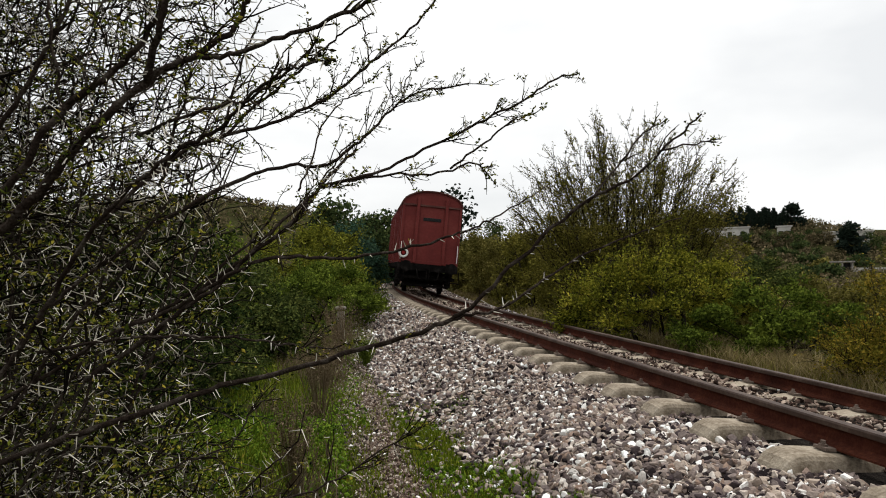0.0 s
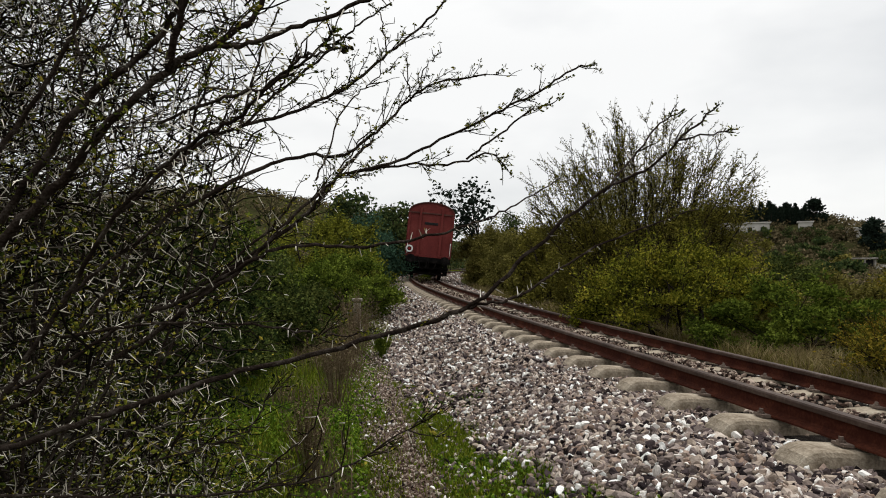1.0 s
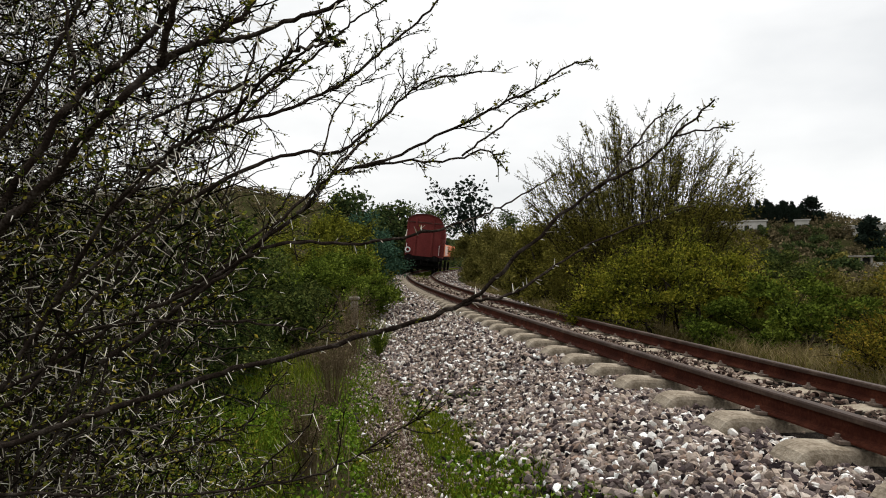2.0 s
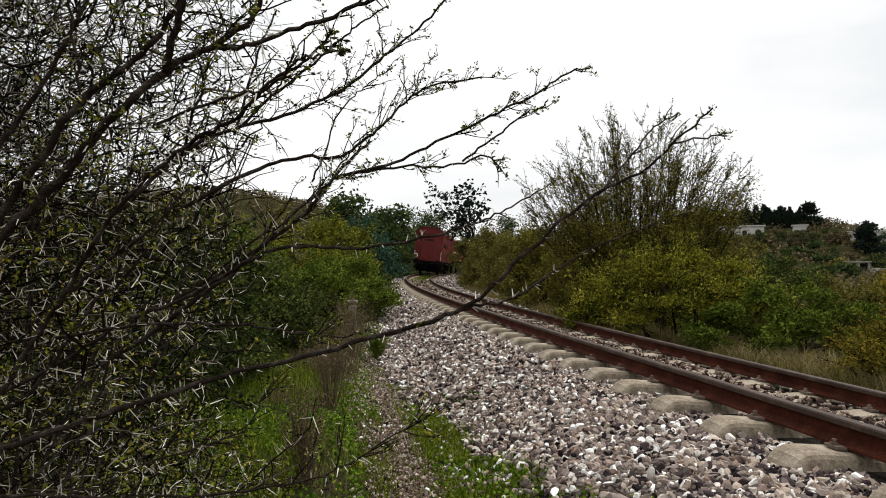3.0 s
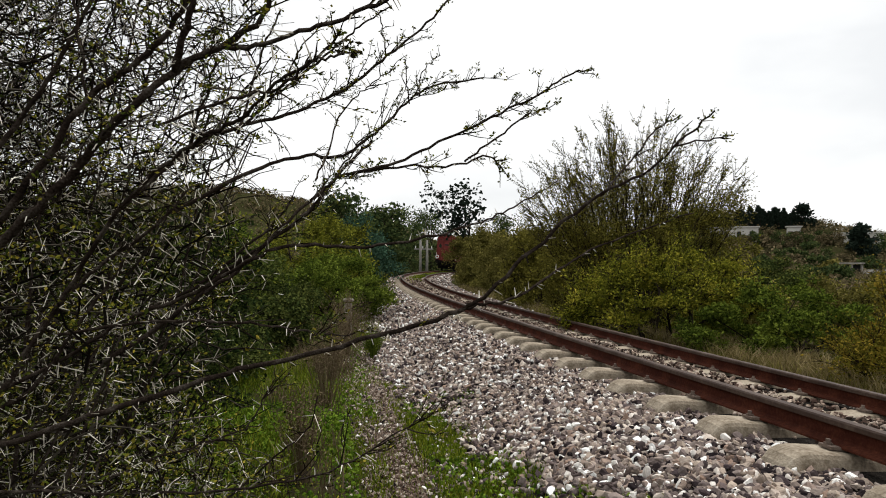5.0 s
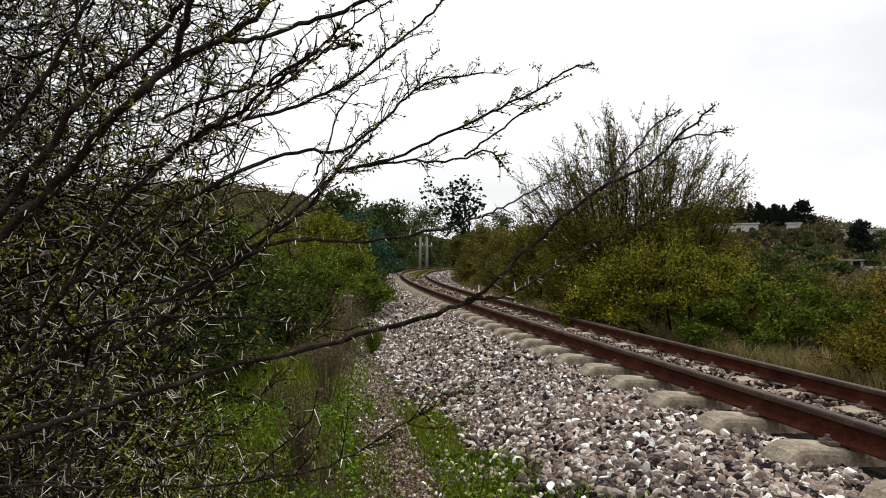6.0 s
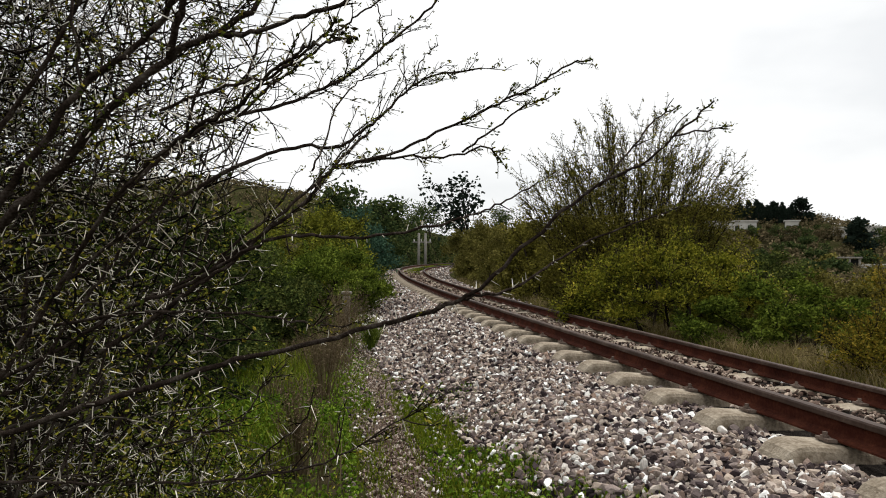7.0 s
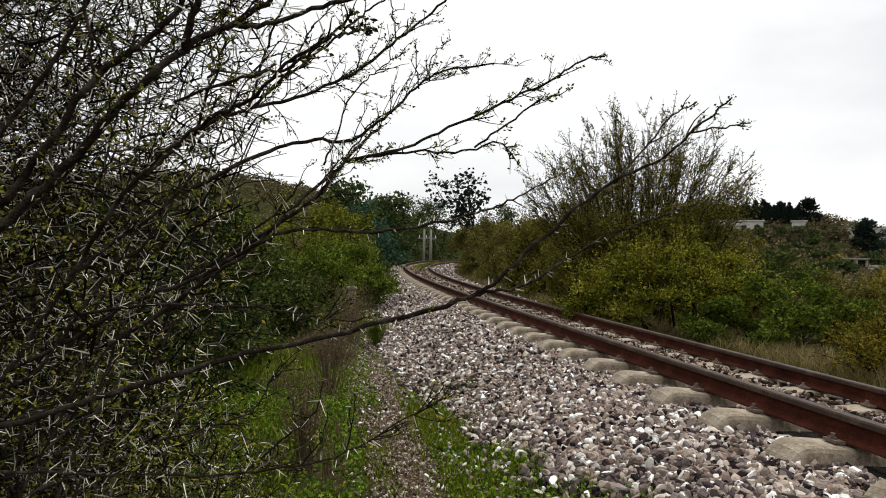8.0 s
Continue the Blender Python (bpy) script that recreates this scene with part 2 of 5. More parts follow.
def tubes(lines, sides=4):
    """Tapered tubes along lines [(points, r0, r1)]: vertices and faces, capped to a point at the far end."""
    vs, fs, base = [], [], 0
    ang = np.arange(sides) * 2 * np.pi / sides
    for pts, r0, r1 in lines:
        n = len(pts)
        t = np.gradient(pts, axis=0)
        t /= np.linalg.norm(t, axis=1)[:, None] + 1e-9
        ref = np.array([0.31, 0.17, 0.93]) if abs(t[0, 2]) < 0.8 else np.array([0.93, 0.21, 0.3])
        u = np.cross(t, ref)
        u /= np.linalg.norm(u, axis=1)[:, None] + 1e-9
        v = np.cross(t, u)
        r = np.linspace(r0, r1, n)[:, None, None]
        ring = pts[:, None, :] + r * (np.cos(ang)[None, :, None] * u[:, None, :] + np.sin(ang)[None, :, None] * v[:, None, :])
        vs.append(ring.reshape(-1, 3))
        for i in range(n - 1):
            for k in range(sides):
                a, b = base + i * sides + k, base + i * sides + (k + 1) % sides
                fs.append((a, b, b + sides, a + sides))
        fs.append(tuple(base + (n - 1) * sides + k for k in range(sides)))
        fs.append(tuple(base + k for k in reversed(range(sides))))
        base += n * sides
    return (np.vstack(vs) if vs else np.zeros((0, 3))), fs


def leaf_mesh(pos, size, rng, up=0.4, width=0.5, flat=0.6):
    """Folded lozenge leaves at the positions: four corners and two faces each, turned at random."""
    n = len(pos)
    d = rng.normal(size=(n, 3))
    d[:, 2] = d[:, 2] * 0.6 + up
    d /= np.linalg.norm(d, axis=1)[:, None] + 1e-9
    s = np.cross(d, rng.normal(size=(n, 3)) * 0.7 + np.array([0, 0, flat]))
    s /= np.linalg.norm(s, axis=1)[:, None] + 1e-9
    nn = np.cross(d, s)
    L = (np.asarray(size) * rng.uniform(0.6, 1.35, n))[:, None]
    W = L * width
    v = np.stack([pos, pos + d * L * 0.55 + s * W * 0.5 + nn * W * 0.16, pos + d * L, pos + d * L * 0.55 - s * W * 0.5 + nn * W * 0.16], 1).reshape(-1, 3)
    b = (np.arange(n) * 4)[:, None]
    f = np.concatenate([b + np.array([0, 1, 2]), b + np.array([0, 2, 3])], 1).reshape(-1, 3)
    return v, f


def blades(pos, h, w, rng, lean=0.35):
    """Grass blades: two bent faces each."""
    n = len(pos)
    a = rng.uniform(0, 2 * np.pi, n)
    side = np.stack([np.cos(a), np.sin(a), np.zeros(n)], 1)
    b = rng.uniform(0, 2 * np.pi, n)
    bend = np.stack([np.cos(b), np.sin(b), np.zeros(n)], 1) * (rng.uniform(0.2, 1.6, n) * lean)[:, None]
    H = (np.asarray(h) * rng.uniform(0.5, 1.3, n))[:, None]
    W = np.asarray(w) * rng.uniform(0.7, 1.3, n)[:, None]
    up = np.array([0, 0, 1.0])
    mid = pos + (up * 0.55 + bend * 0.35) * H
    tip = pos + (up * 0.95 + bend * 1.1) * H
    v = np.stack([pos - side * W, pos + side * W, mid + side * W * 0.7, mid - side * W * 0.7, tip], 1).reshape(-1, 3)
    k = np.arange(n) * 5
    f = [(i, i + 1, i + 2, i + 3) for i in k.tolist()] + [(i + 3, i + 2, i + 4) for i in k.tolist()]
    return v, f


# ---------------------------------------------------------------- the line of the track: the outer rail's head, s metres along
TU = np.linspace(-40, 260, 3001)
TK = np.clip(-0.00193 + 0.00022 * TU, -0.002, 0.007)
TA = np.concatenate([[0], np.cumsum(-(TK[1:] + TK[:-1]) / 2 * 0.1)])
TA = TA - np.interp(0, TU, TA) + radians(8.71)
TX = np.concatenate([[0], np.cumsum(-(np.sin(TA[1:]) + np.sin(TA[:-1])) / 2 * 0.1)])
TY = np.concatenate([[0], np.cumsum((np.cos(TA[1:]) + np.cos(TA[:-1])) / 2 * 0.1)])
TX, TY = TX - np.interp(0, TU, TX) + 2.846, TY - np.interp(0, TU, TY)
TV = np.clip(TU, 0, 40)
TZ = -0.00158 * TV + 0.00022 * TV * TV + 0.005 * np.maximum(TU - 40, 0)
CANT = math.tan(radians(5.8))
HEAD_Z = 0.659


def on_track(s, d, h=0.0):
    """World place s metres along, d metres to the inner side of the outer rail, h above the canted plane of the rail heads."""
    s = np.asarray(s, float)
    a, x, y, z = (np.interp(s, TU, q) for q in (TA, TX, TY, TZ))
    return np.stack([x + d * np.cos(a), y + d * np.sin(a), z + HEAD_Z - d * CANT + h], -1)


def track_coords(x, y):
    """The nearest s and the signed offset d of places in the plan."""
    k = slice(0, None, 8)
    px, py, pu, pa = TX[k], TY[k], TU[k], TA[k]
    s, d = np.empty(len(x)), np.empty(len(x))
    for i in range(0, len(x), 4000):
        dx, dy = x[i:i + 4000, None] - px, y[i:i + 4000, None] - py
        j = np.argmin(dx * dx + dy * dy, 1)
        r = np.arange(len(j))
        s[i:i + 4000] = pu[j] - dx[r, j] * np.sin(pa[j]) + dy[r, j] * np.cos(pa[j])
        d[i:i + 4000] = dx[r, j] * np.cos(pa[j]) + dy[r, j] * np.sin(pa[j])
    return s, d


def bump2(x, y, cx, cy, sx, sy, h):
    return h * np.exp(-((x - cx) / sx) ** 2 - ((y - cy) / sy) ** 2)


def lumps(x, y, f):
    return np.sin(x * f + 1.3) * np.cos(y * f * 1.17 + 0.4) + 0.5 * np.sin(x * f * 2.3 + y * f * 1.9 + 2.1)


PROFILE_D = [-60, -25, -8, -5, -3.4, -2.5, -1.75, -0.90, -0.50, 0.0, 0.3, 0.75, 1.2, 1.5, 2.1, 2.5, 3.5, 4.5, 8, 20, 40, 60]
PROFILE_Z = [3.0, 1.2, 0.10, -0.06, -0.05, -0.02, 0.0, 0.325, 0.378, 0.38, 0.378, 0.345, 0.315, 0.28, 0.21, 0.145, -0.04, -0.08, -0.3, -1.6, -3.0, -3.5]


def ground_z(x, y):
    x, y = np.asarray(x, float), np.asarray(y, float)
    s, d = track_coords(x, y)
    z = np.interp(d, PROFILE_D, PROFILE_Z) + np.interp(np.clip(s, -40, 150), TU, TZ)
    r = np.hypot(x, y)
    far = np.clip((r - 60) / 60, 0, 1) * np.clip((np.abs(d - 0.75) - 5) / 12, 0, 1)
    hills = bump2(x, y, -75, 225, 75, 60, 24) + bump2(x, y, -200, 160, 110, 90, 15)
    hills = hills + bump2(x, y, 75, 165, 42, 34, 13.0) + bump2(x, y, 190, 330, 130, 120, 13) + bump2(x, y, 400, 700, 300, 200, 42)
    z = z * (1 - far) + far * (0.0 + lumps(x, y, 0.02) * 0.6)
    z = z + hills * np.clip((r - 45) / 60, 0, 1) + lumps(x, y, 1.7) * 0.018 * (np.abs(d + 2) > 0.3) * np.clip(np.abs(d - 0.75) - 2.6, 0, 1)
    return z


def gz(x, y):
    return float(ground_z(np.array([x]), np.array([y]))[0])


def build_ground():
    radii = np.concatenate([[0.0], np.geomspace(0.5, 4000, 190)])
    na = 240
    ang = np.linspace(0, 2 * np.pi, na, endpoint=False)
    x = np.concatenate([[0.0], (radii[1:, None] * np.cos(ang)).ravel()])
    y = np.concatenate([[0.0], (radii[1:, None] * np.sin(ang)).ravel()])
    v = np.stack([x, y, ground_z(x, y)], 1)
    f = [(0, 1 + k, 1 + (k + 1) % na) for k in range(na)]
    for i in range(len(radii) - 2):
        a = 1 + i * na
        f += [(a + k, a + na + k, a + na + (k + 1) % na, a + (k + 1) % na) for k in range(na)]
    tagged(mesh_ob("ground", v, f, M_SOIL, smooth=True), "grassy earth beside the railway with hills beyond", "ground", kind="structure")


def strip(name, mat, s0, s1, step, ds, lift, label, category, jitter=0.0):
    ss = np.arange(s0, s1, step)
    rows = []
    wander = 0.6 * jitter * np.sin(ss * 1.9) + 0.5 * jitter * np.sin(ss * 4.7 + 1)
    for j, d in enumerate(ds):
        p = on_track(ss, d + wander + (RNG.normal(0, jitter, len(ss)) if j in (0, len(ds) - 1) else 0))
        p[:, 2] = ground_z(p[:, 0], p[:, 1]) + (lift if 0 < j < len(ds) - 1 else -0.03)
        rows.append(p)
    v = np.stack(rows, 1).reshape(-1, 3)
    m = len(ds)
    f = [(i * m + j, i * m + j + 1, (i + 1) * m + j + 1, (i + 1) * m + j) for i in range(len(ss) - 1) for j in range(m - 1)]
    return tagged(mesh_ob(name, v, f, mat, smooth=True), label, category, kind="structure")


build_ground()
# dark sheet under the stones, painted as the shade in their gaps
ballast = strip("ballast_bed", M_BED_SHADE, -12, 170, 0.25, [-1.85, -1.7, -1.4, -1.1, -0.8, -0.5, 0.0, 0.75, 1.5, 2.1, 2.5, 3.0, 3.4, 3.55], 0.03, "grey crushed limestone ballast under the track, its bed darkened as shade between stones", "ballast", 0.10)
strip("footpath", M_PATH, -6, 9.5, 0.2, [-2.52, -2.44, -2.32, -2.18, -2.08], 0.008, "narrow trodden dirt path beside the ballast", "path", 0.11)


# ---------------------------------------------------------------- rails and sleepers
def build_rail(d, label):
    t = thing("rail", label, "rail", "rails of the track")
    foot = [(-0.0625, -0.149), (0.0625, -0.149), (0.0625, -0.138), (0.018, -0.124), (0.0085, -0.112), (0.0085, -0.048), (0.031, -0.038), (-0.031, -0.038), (-0.0085, -0.048), (-0.0085, -0.112), (-0.018, -0.124), (-0.0625, -0.138)]
    head = [(-0.0335, -0.038), (0.0335, -0.038), (0.0345, -0.012), (0.028, -0.002), (0.0, 0.0), (-0.028, -0.002), (-0.0345, -0.012)]
    ss = np.concatenate([np.arange(-12, 40, 0.5), np.arange(40, 170, 1.0)])
    for name, prof, mat in (("rail_foot", foot, M_RUST), ("rail_head", head, M_HEAD)):
        rows = np.stack([on_track(ss, d + u, 0.0) + np.array([0, 0, h + u * CANT]) for u, h in prof], 1)
        n = len(prof)
        f = [(i * n + j, (i + 1) * n + j, (i + 1) * n + (j + 1) % n, i * n + (j + 1) % n) for i in range(len(ss) - 1) for j in range(n)]
        f += [tuple(range(n)), tuple(reversed(range((len(ss) - 1) * n, len(ss) * n)))]
        mesh_ob(name, rows.reshape(-1, 3), f, mat, t, "rust-brown rail web and foot" if name == "rail_foot" else "worn rail head")


def track_pose(s, d=0.0, h=0.0):
    """The pose of a thing on the track: x to the inner side, y along, z up from the canted plane."""
    p = on_track(s, d, h)
    ahead = (on_track(s + 0.5, d, h) - on_track(s - 0.5, d, h))
    ya = Vector(ahead).normalized()
    a = float(np.interp(s, TU, TA))
    xa = Vector((math.cos(a), math.sin(a), -CANT)).normalized()
    za = xa.cross(ya).normalized()
    xa = ya.cross(za)
    return Matrix.Translation(Vector(p)) @ Matrix((xa, ya, za)).transposed().to_4x4()


def build_sleepers():
    t = thing("sleeper", "weathered grey concrete sleeper bedded in ballast", "sleeper", "sleepers of the track")
    # a monoblock with rounded shoulders: cross-sections along its length
    bm = bmesh.new()
    rows = []
    for x, top, half in ((-0.47, -0.36, 0.10), (-0.42, -0.25, 0.108), (-0.385, -0.205, 0.112), (-0.335, -0.178, 0.114), (-0.28, -0.168, 0.115), (-0.10, -0.165, 0.118), (0.12, -0.165, 0.118), (0.40, -0.20, 0.10), (0.75, -0.205, 0.10), (1.10, -0.20, 0.10), (1.38, -0.165, 0.118), (1.60, -0.165, 0.118), (1.86, -0.172, 0.12), (1.97, -0.195, 0.11), (2.03, -0.235, 0.095), (2.06, -0.30, 0.07)):
        prof = ((-half - 0.03, -0.40), (-half - 0.008, top - 0.03), (-half + 0.004, top - 0.008), (-half + 0.022, top), (half - 0.022, top), (half - 0.004, top - 0.008), (half + 0.008, top - 0.03), (half + 0.03, -0.40))
        rows.append([bm.verts.new((x, u, h)) for u, h in prof])
    for a, b in zip(rows, rows[1:]):
        for j in range(7):
            bm.faces.new((a[j], b[j], b[j + 1], a[j + 1]))
    bm.faces.new(rows[0])
    bm.faces.new(list(reversed(rows[-1])))
    part("sleeper_body", bm, M_CONCRETE, t, smooth=False)
    for d in (0.0, 1.5):
        for sgn in (-1, 1):
            bm = bmesh.new()
            add_box(bm, (d + sgn * 0.085, 0, -0.150), (0.07, 0.10, 0.02), 0.004)
            add_cyl(bm, (d + sgn * 0.098, 0, -0.15), (d + sgn * 0.098, 0, -0.108), 0.014, 6)
            add_cyl(bm, (d + sgn * 0.098, 0, -0.143), (d + sgn * 0.098, 0, -0.128), 0.024, 6)
            part("rail_clip", bm, M_CLIP, t, "bolted steel rail clip")
    first = True
    rng = random.Random(5)
    for i in range(-9, 118):
        s = 3.78 + 0.716 * i
        m = track_pose(s) @ pose(rng.uniform(-0.012, 0.012), 0, rng.uniform(-0.004, 0.0), 0, 0, rng.uniform(-0.7, 0.7))
        if first:
            t.matrix_basis, first = m, False
        else:
            copy_thing(t, m)


build_rail(0.0, "rust-brown outer rail of the curve, on concrete sleepers")
build_rail(1.5, "rust-brown inner rail of the curve, on concrete sleepers")
build_sleepers()


# ---------------------------------------------------------------- the train
def covered_wagon(name, label, last=True):
    """A covered goods wagon 10.5 m long; its rear end at y = 0, the rail heads at z = 0, the middle of the track at x = 0."""
    t = thing(name, label, "railway wagon", "wagons of the train")
    W, L, Z0, Z1, ZR = 1.16, 10.5, 1.15, 3.45, 3.98
    arc = [(W * math.cos(a), Z1 + (ZR - Z1) * math.sin(a)) for a in np.linspace(0, np.pi, 15)]
    bm = bmesh.new()
    prof = [(-W, Z0), (W, Z0)] + arc
    a = [bm.verts.new((x, 0.55, z)) for x, z in prof]
    b = [bm.verts.new((x, 0.55 + L, z)) for x, z in prof]
    n = len(prof)
    for j in range(n):
        bm.faces.new((a[j], b[j], b[(j + 1) % n], a[(j + 1) % n]))
    bm.faces.new(list(reversed(a)))
    bm.faces.new(b)
    bmesh.ops.recalc_face_normals(bm, faces=bm.faces)
    part("body", bm, M_WAGON, t)
    # roof skin with an overhang
    bm = bmesh.new()
    ro = [((W + 0.05) * math.cos(q), Z1 + 0.0 + (ZR - Z1 + 0.04) * math.sin(q)) for q in np.linspace(0.0, np.pi, 15)]
    ri = [((W + 0.005) * math.cos(q), Z1 - 0.02 + (ZR - Z1 + 0.01) * math.sin(q)) for q in np.linspace(0.0, np.pi, 15)]
    rows = []
    for y in (0.47, 0.55 + L + 0.08):
        rows.append([bm.verts.new((x, y, z)) for x, z in ro + ri[::-1]])
    n = len(rows[0])
    for j in range(n):
        bm.faces.new((rows[0][j], rows[1][j], rows[1][(j + 1) % n], rows[0][(j + 1) % n]))
    for j in range(14):
        for r in rows:
            bm.faces.new((r[j], r[j + 1], r[n - 2 - j], r[n - 1 - j]))
    bmesh.ops.recalc_face_normals(bm, faces=bm.faces)
    part("roof", bm, M_WAGON_DARK if last else M_ROOF, t, "grimy curved metal roof")
    # end posts, rails and the vent
    for x in (-0.56, 0.56):
        bm = bmesh.new()
        add_box(bm, (x, 0.49, (Z0 + ZR) / 2 - 0.12), (0.12, 0.12, ZR - Z0 - 0.3), 0.015)
        part("end_post", bm, M_WAGON, t)
    for x in (-W + 0.04, W - 0.04):
        bm = bmesh.new()
        add_box(bm, (x, 0.53, (Z0 + Z1) / 2), (0.09, 0.07, Z1 - Z0), 0.01)
        part("corner_post", bm, M_WAGON, t)
    bm = bmesh.new()
    add_box(bm, (0, 0.52, Z1 - 0.03), (2 * W - 0.05, 0.07, 0.075), 0.01)
    part("end_rail", bm, M_WAGON_DARK, t)
    bm = bmesh.new()
    add_box(bm, (0, 0.52, Z0 + 0.06), (2 * W - 0.05, 0.08, 0.12), 0.01)
    part("end_sill", bm, M_WAGON, t)
    bm = bmesh.new()
    for k in range(4):
        add_box(bm, (0.02, 0.53, 2.86 + 0.026 * k), (0.66, 0.05, 0.014), 0, pose(0, 0, 0))
    add_box(bm, (0.02, 0.54, 2.895), (0.70, 0.03, 0.13), 0.01)
    part("end_vent", bm, M_DARK, t, "dark slotted vent")
    # side ribs and sliding door
    for side in (-1, 1):
        for k in range(11):
            if 4 <= k <= 6:
                continue
            bm = bmesh.new()
            add_box(bm, (side * (W + 0.02), 0.9 + k * 0.98, (Z0 + Z1) / 2), (0.06, 0.09, Z1 - Z0 - 0.04), 0.01)
            part("side_rib", bm, M_WAGON, t)
        bm = bmesh.new()
        add_box(bm, (side * (W + 0.05), 5.8, (Z0 + Z1) / 2), (0.05, 2.6, Z1 - Z0 - 0.1), 0.01)
        for k in range(5):
            add_box(bm, (side * (W + 0.085), 4.75 + k * 0.52, (Z0 + Z1) / 2), (0.03, 0.06, Z1 - Z0 - 0.2))
        part("sliding_door", bm, M_WAGON, t)
        bm = bmesh.new()
        add_box(bm, (side * (W - 0.05), 0.55 + L / 2, Z0 - 0.09), (0.09, L, 0.2), 0.01)
        part("sole_bar", bm, M_UNDER, t)
    # buffer beam, buffers, coupling
    bm = bmesh.new()
    add_box(bm, (0, 0.56, 1.02), (2.35, 0.14, 0.30), 0.01)
    part("buffer_beam", bm, M_UNDER, t)
    for x in (-0.875, 0.875):
        bm = bmesh.new()
        add_cyl(bm, (x, 0.5, 1.04), (x, 0.1, 1.04), 0.11, 16)
        add_cyl(bm, (x, 0.06, 1.04), (x, 0.0, 1.04), 0.20, 24, 0.21)
        add_box(bm, (x, 0.48, 1.04), (0.36, 0.04, 0.36), 0.01)
        part("buffer", bm, M_UNDER, t)
    bm = bmesh.new()
    add_box(bm, (0, 0.36, 0.98), (0.1, 0.35, 0.1), 0.02)
    for k in range(3):
        add_cyl(bm, (-0.05, 0.2, 0.92 - 0.12 * k), (-0.05, 0.2, 0.80 - 0.12 * k), 0.02, 8)
        add_cyl(bm, (0.05, 0.2, 0.92 - 0.12 * k), (0.05, 0.2, 0.80 - 0.12 * k), 0.02, 8)
    part("coupling_hook", bm, M_UNDER, t)
    for x in (-0.45, 0.45):
        bm = bmesh.new()
        hose = smooth_line([(x, 0.5, 0.95), (x * 0.95, 0.25, 0.85), (x * 0.8, 0.2, 0.6), (x * 0.5, 0.25, 0.55)], 5)
        for p, q in zip(hose, hose[1:]):
            add_cyl(bm, p, q, 0.025, 8)
        part("brake_hose", bm, M_UNDER, t)
    for x in (-1.08, 1.08):
        bm = bmesh.new()
        add_box(bm, (x, 0.42, 0.50), (0.34, 0.22, 0.03), 0.005)
        add_box(bm, (x - 0.15, 0.42, 0.78), (0.03, 0.05, 0.34))
        add_box(bm, (x + 0.15, 0.42, 0.78), (0.03, 0.05, 0.34))
        part("step_iron", bm, M_UNDER, t)
    for x in (-1.10, 1.10):
        bm = bmesh.new()
        grab = smooth_line([(x, 0.5, 1.95), (x, 0.42, 1.9), (x, 0.40, 1.6), (x, 0.42, 1.32), (x, 0.5, 1.28)], 4)
        for p, q in zip(grab, grab[1:]):
            add_cyl(bm, p, q, 0.016, 6)
        part("grab_rail", bm, M_WHITE, t, "pale worn grab rail")
    # underframe, springs, axle boxes, wheelsets
    bm = bmesh.new()
    add_box(bm, (0, 0.6 + L / 2, 0.94), (1.9, L - 0.2, 0.12), 0.01)
    add_box(bm, (0, 1.0, 0.72), (1.5, 0.10, 0.10), 0.01)
    add_cyl(bm, (-0.7, 1.4, 0.62), (0.7, 1.4, 0.62), 0.12, 10)
    # black brake gear and beams, partly added to stand in for shadow underneath
    add_box(bm, (0, 1.75, 0.42), (1.62, 0.10, 0.16), 0.02)
    add_box(bm, (0, 2.85, 0.42), (1.62, 0.10, 0.16), 0.02)
    for x in (-0.72, 0.72):
        add_box(bm, (x, 1.72, 0.50), (0.14, 0.10, 0.42), 0.02)
    for x in (-1.0, 1.0):
        add_box(bm, (x, 2.3, 0.66), (0.06, 0.75, 0.55), 0.02)
    add_box(bm, (-0.1, 3.6, 0.66), (0.9, 0.5, 0.45), 0.04)
    add_box(bm, (0, 0.95, 0.78), (1.9, 0.08, 0.12), 0.01)
    add_box(bm, (0.1, 1.15, 0.52), (1.5, 0.07, 0.09), 0.01, pose(0, 0, 0, 0, 3, 0))
    add_box(bm, (-0.1, 1.3, 0.38), (1.2, 0.07, 0.08), 0.01, pose(0, 0, 0, 0, -3, 0))
    for x in (-0.95, -0.4, 0.35, 0.95):
        add_box(bm, (x, 1.2, 0.72), (0.07, 0.10, 0.55), 0.01)
    add_box(bm, (0, 5.5, 0.62), (1.7, 3.2, 0.5), 0.05)
    for x in (-1.04, 1.04):
        add_box(bm, (x, 2.3, 0.62), (0.16, 1.9, 0.16), 0.02)
        add_box(bm, (x, 1.45, 0.80), (0.12, 0.14, 0.42), 0.02)
        add_box(bm, (x, 2.3, 0.42), (0.22, 0.5, 0.34), 0.03)
    add_box(bm, (0, 0.80, 0.62), (2.25, 0.10, 0.11), 0.01)
    add_box(bm, (0, 1.05, 0.30), (1.9, 0.10, 0.10), 0.01)
    part("underframe", bm, M_UNDER, t)
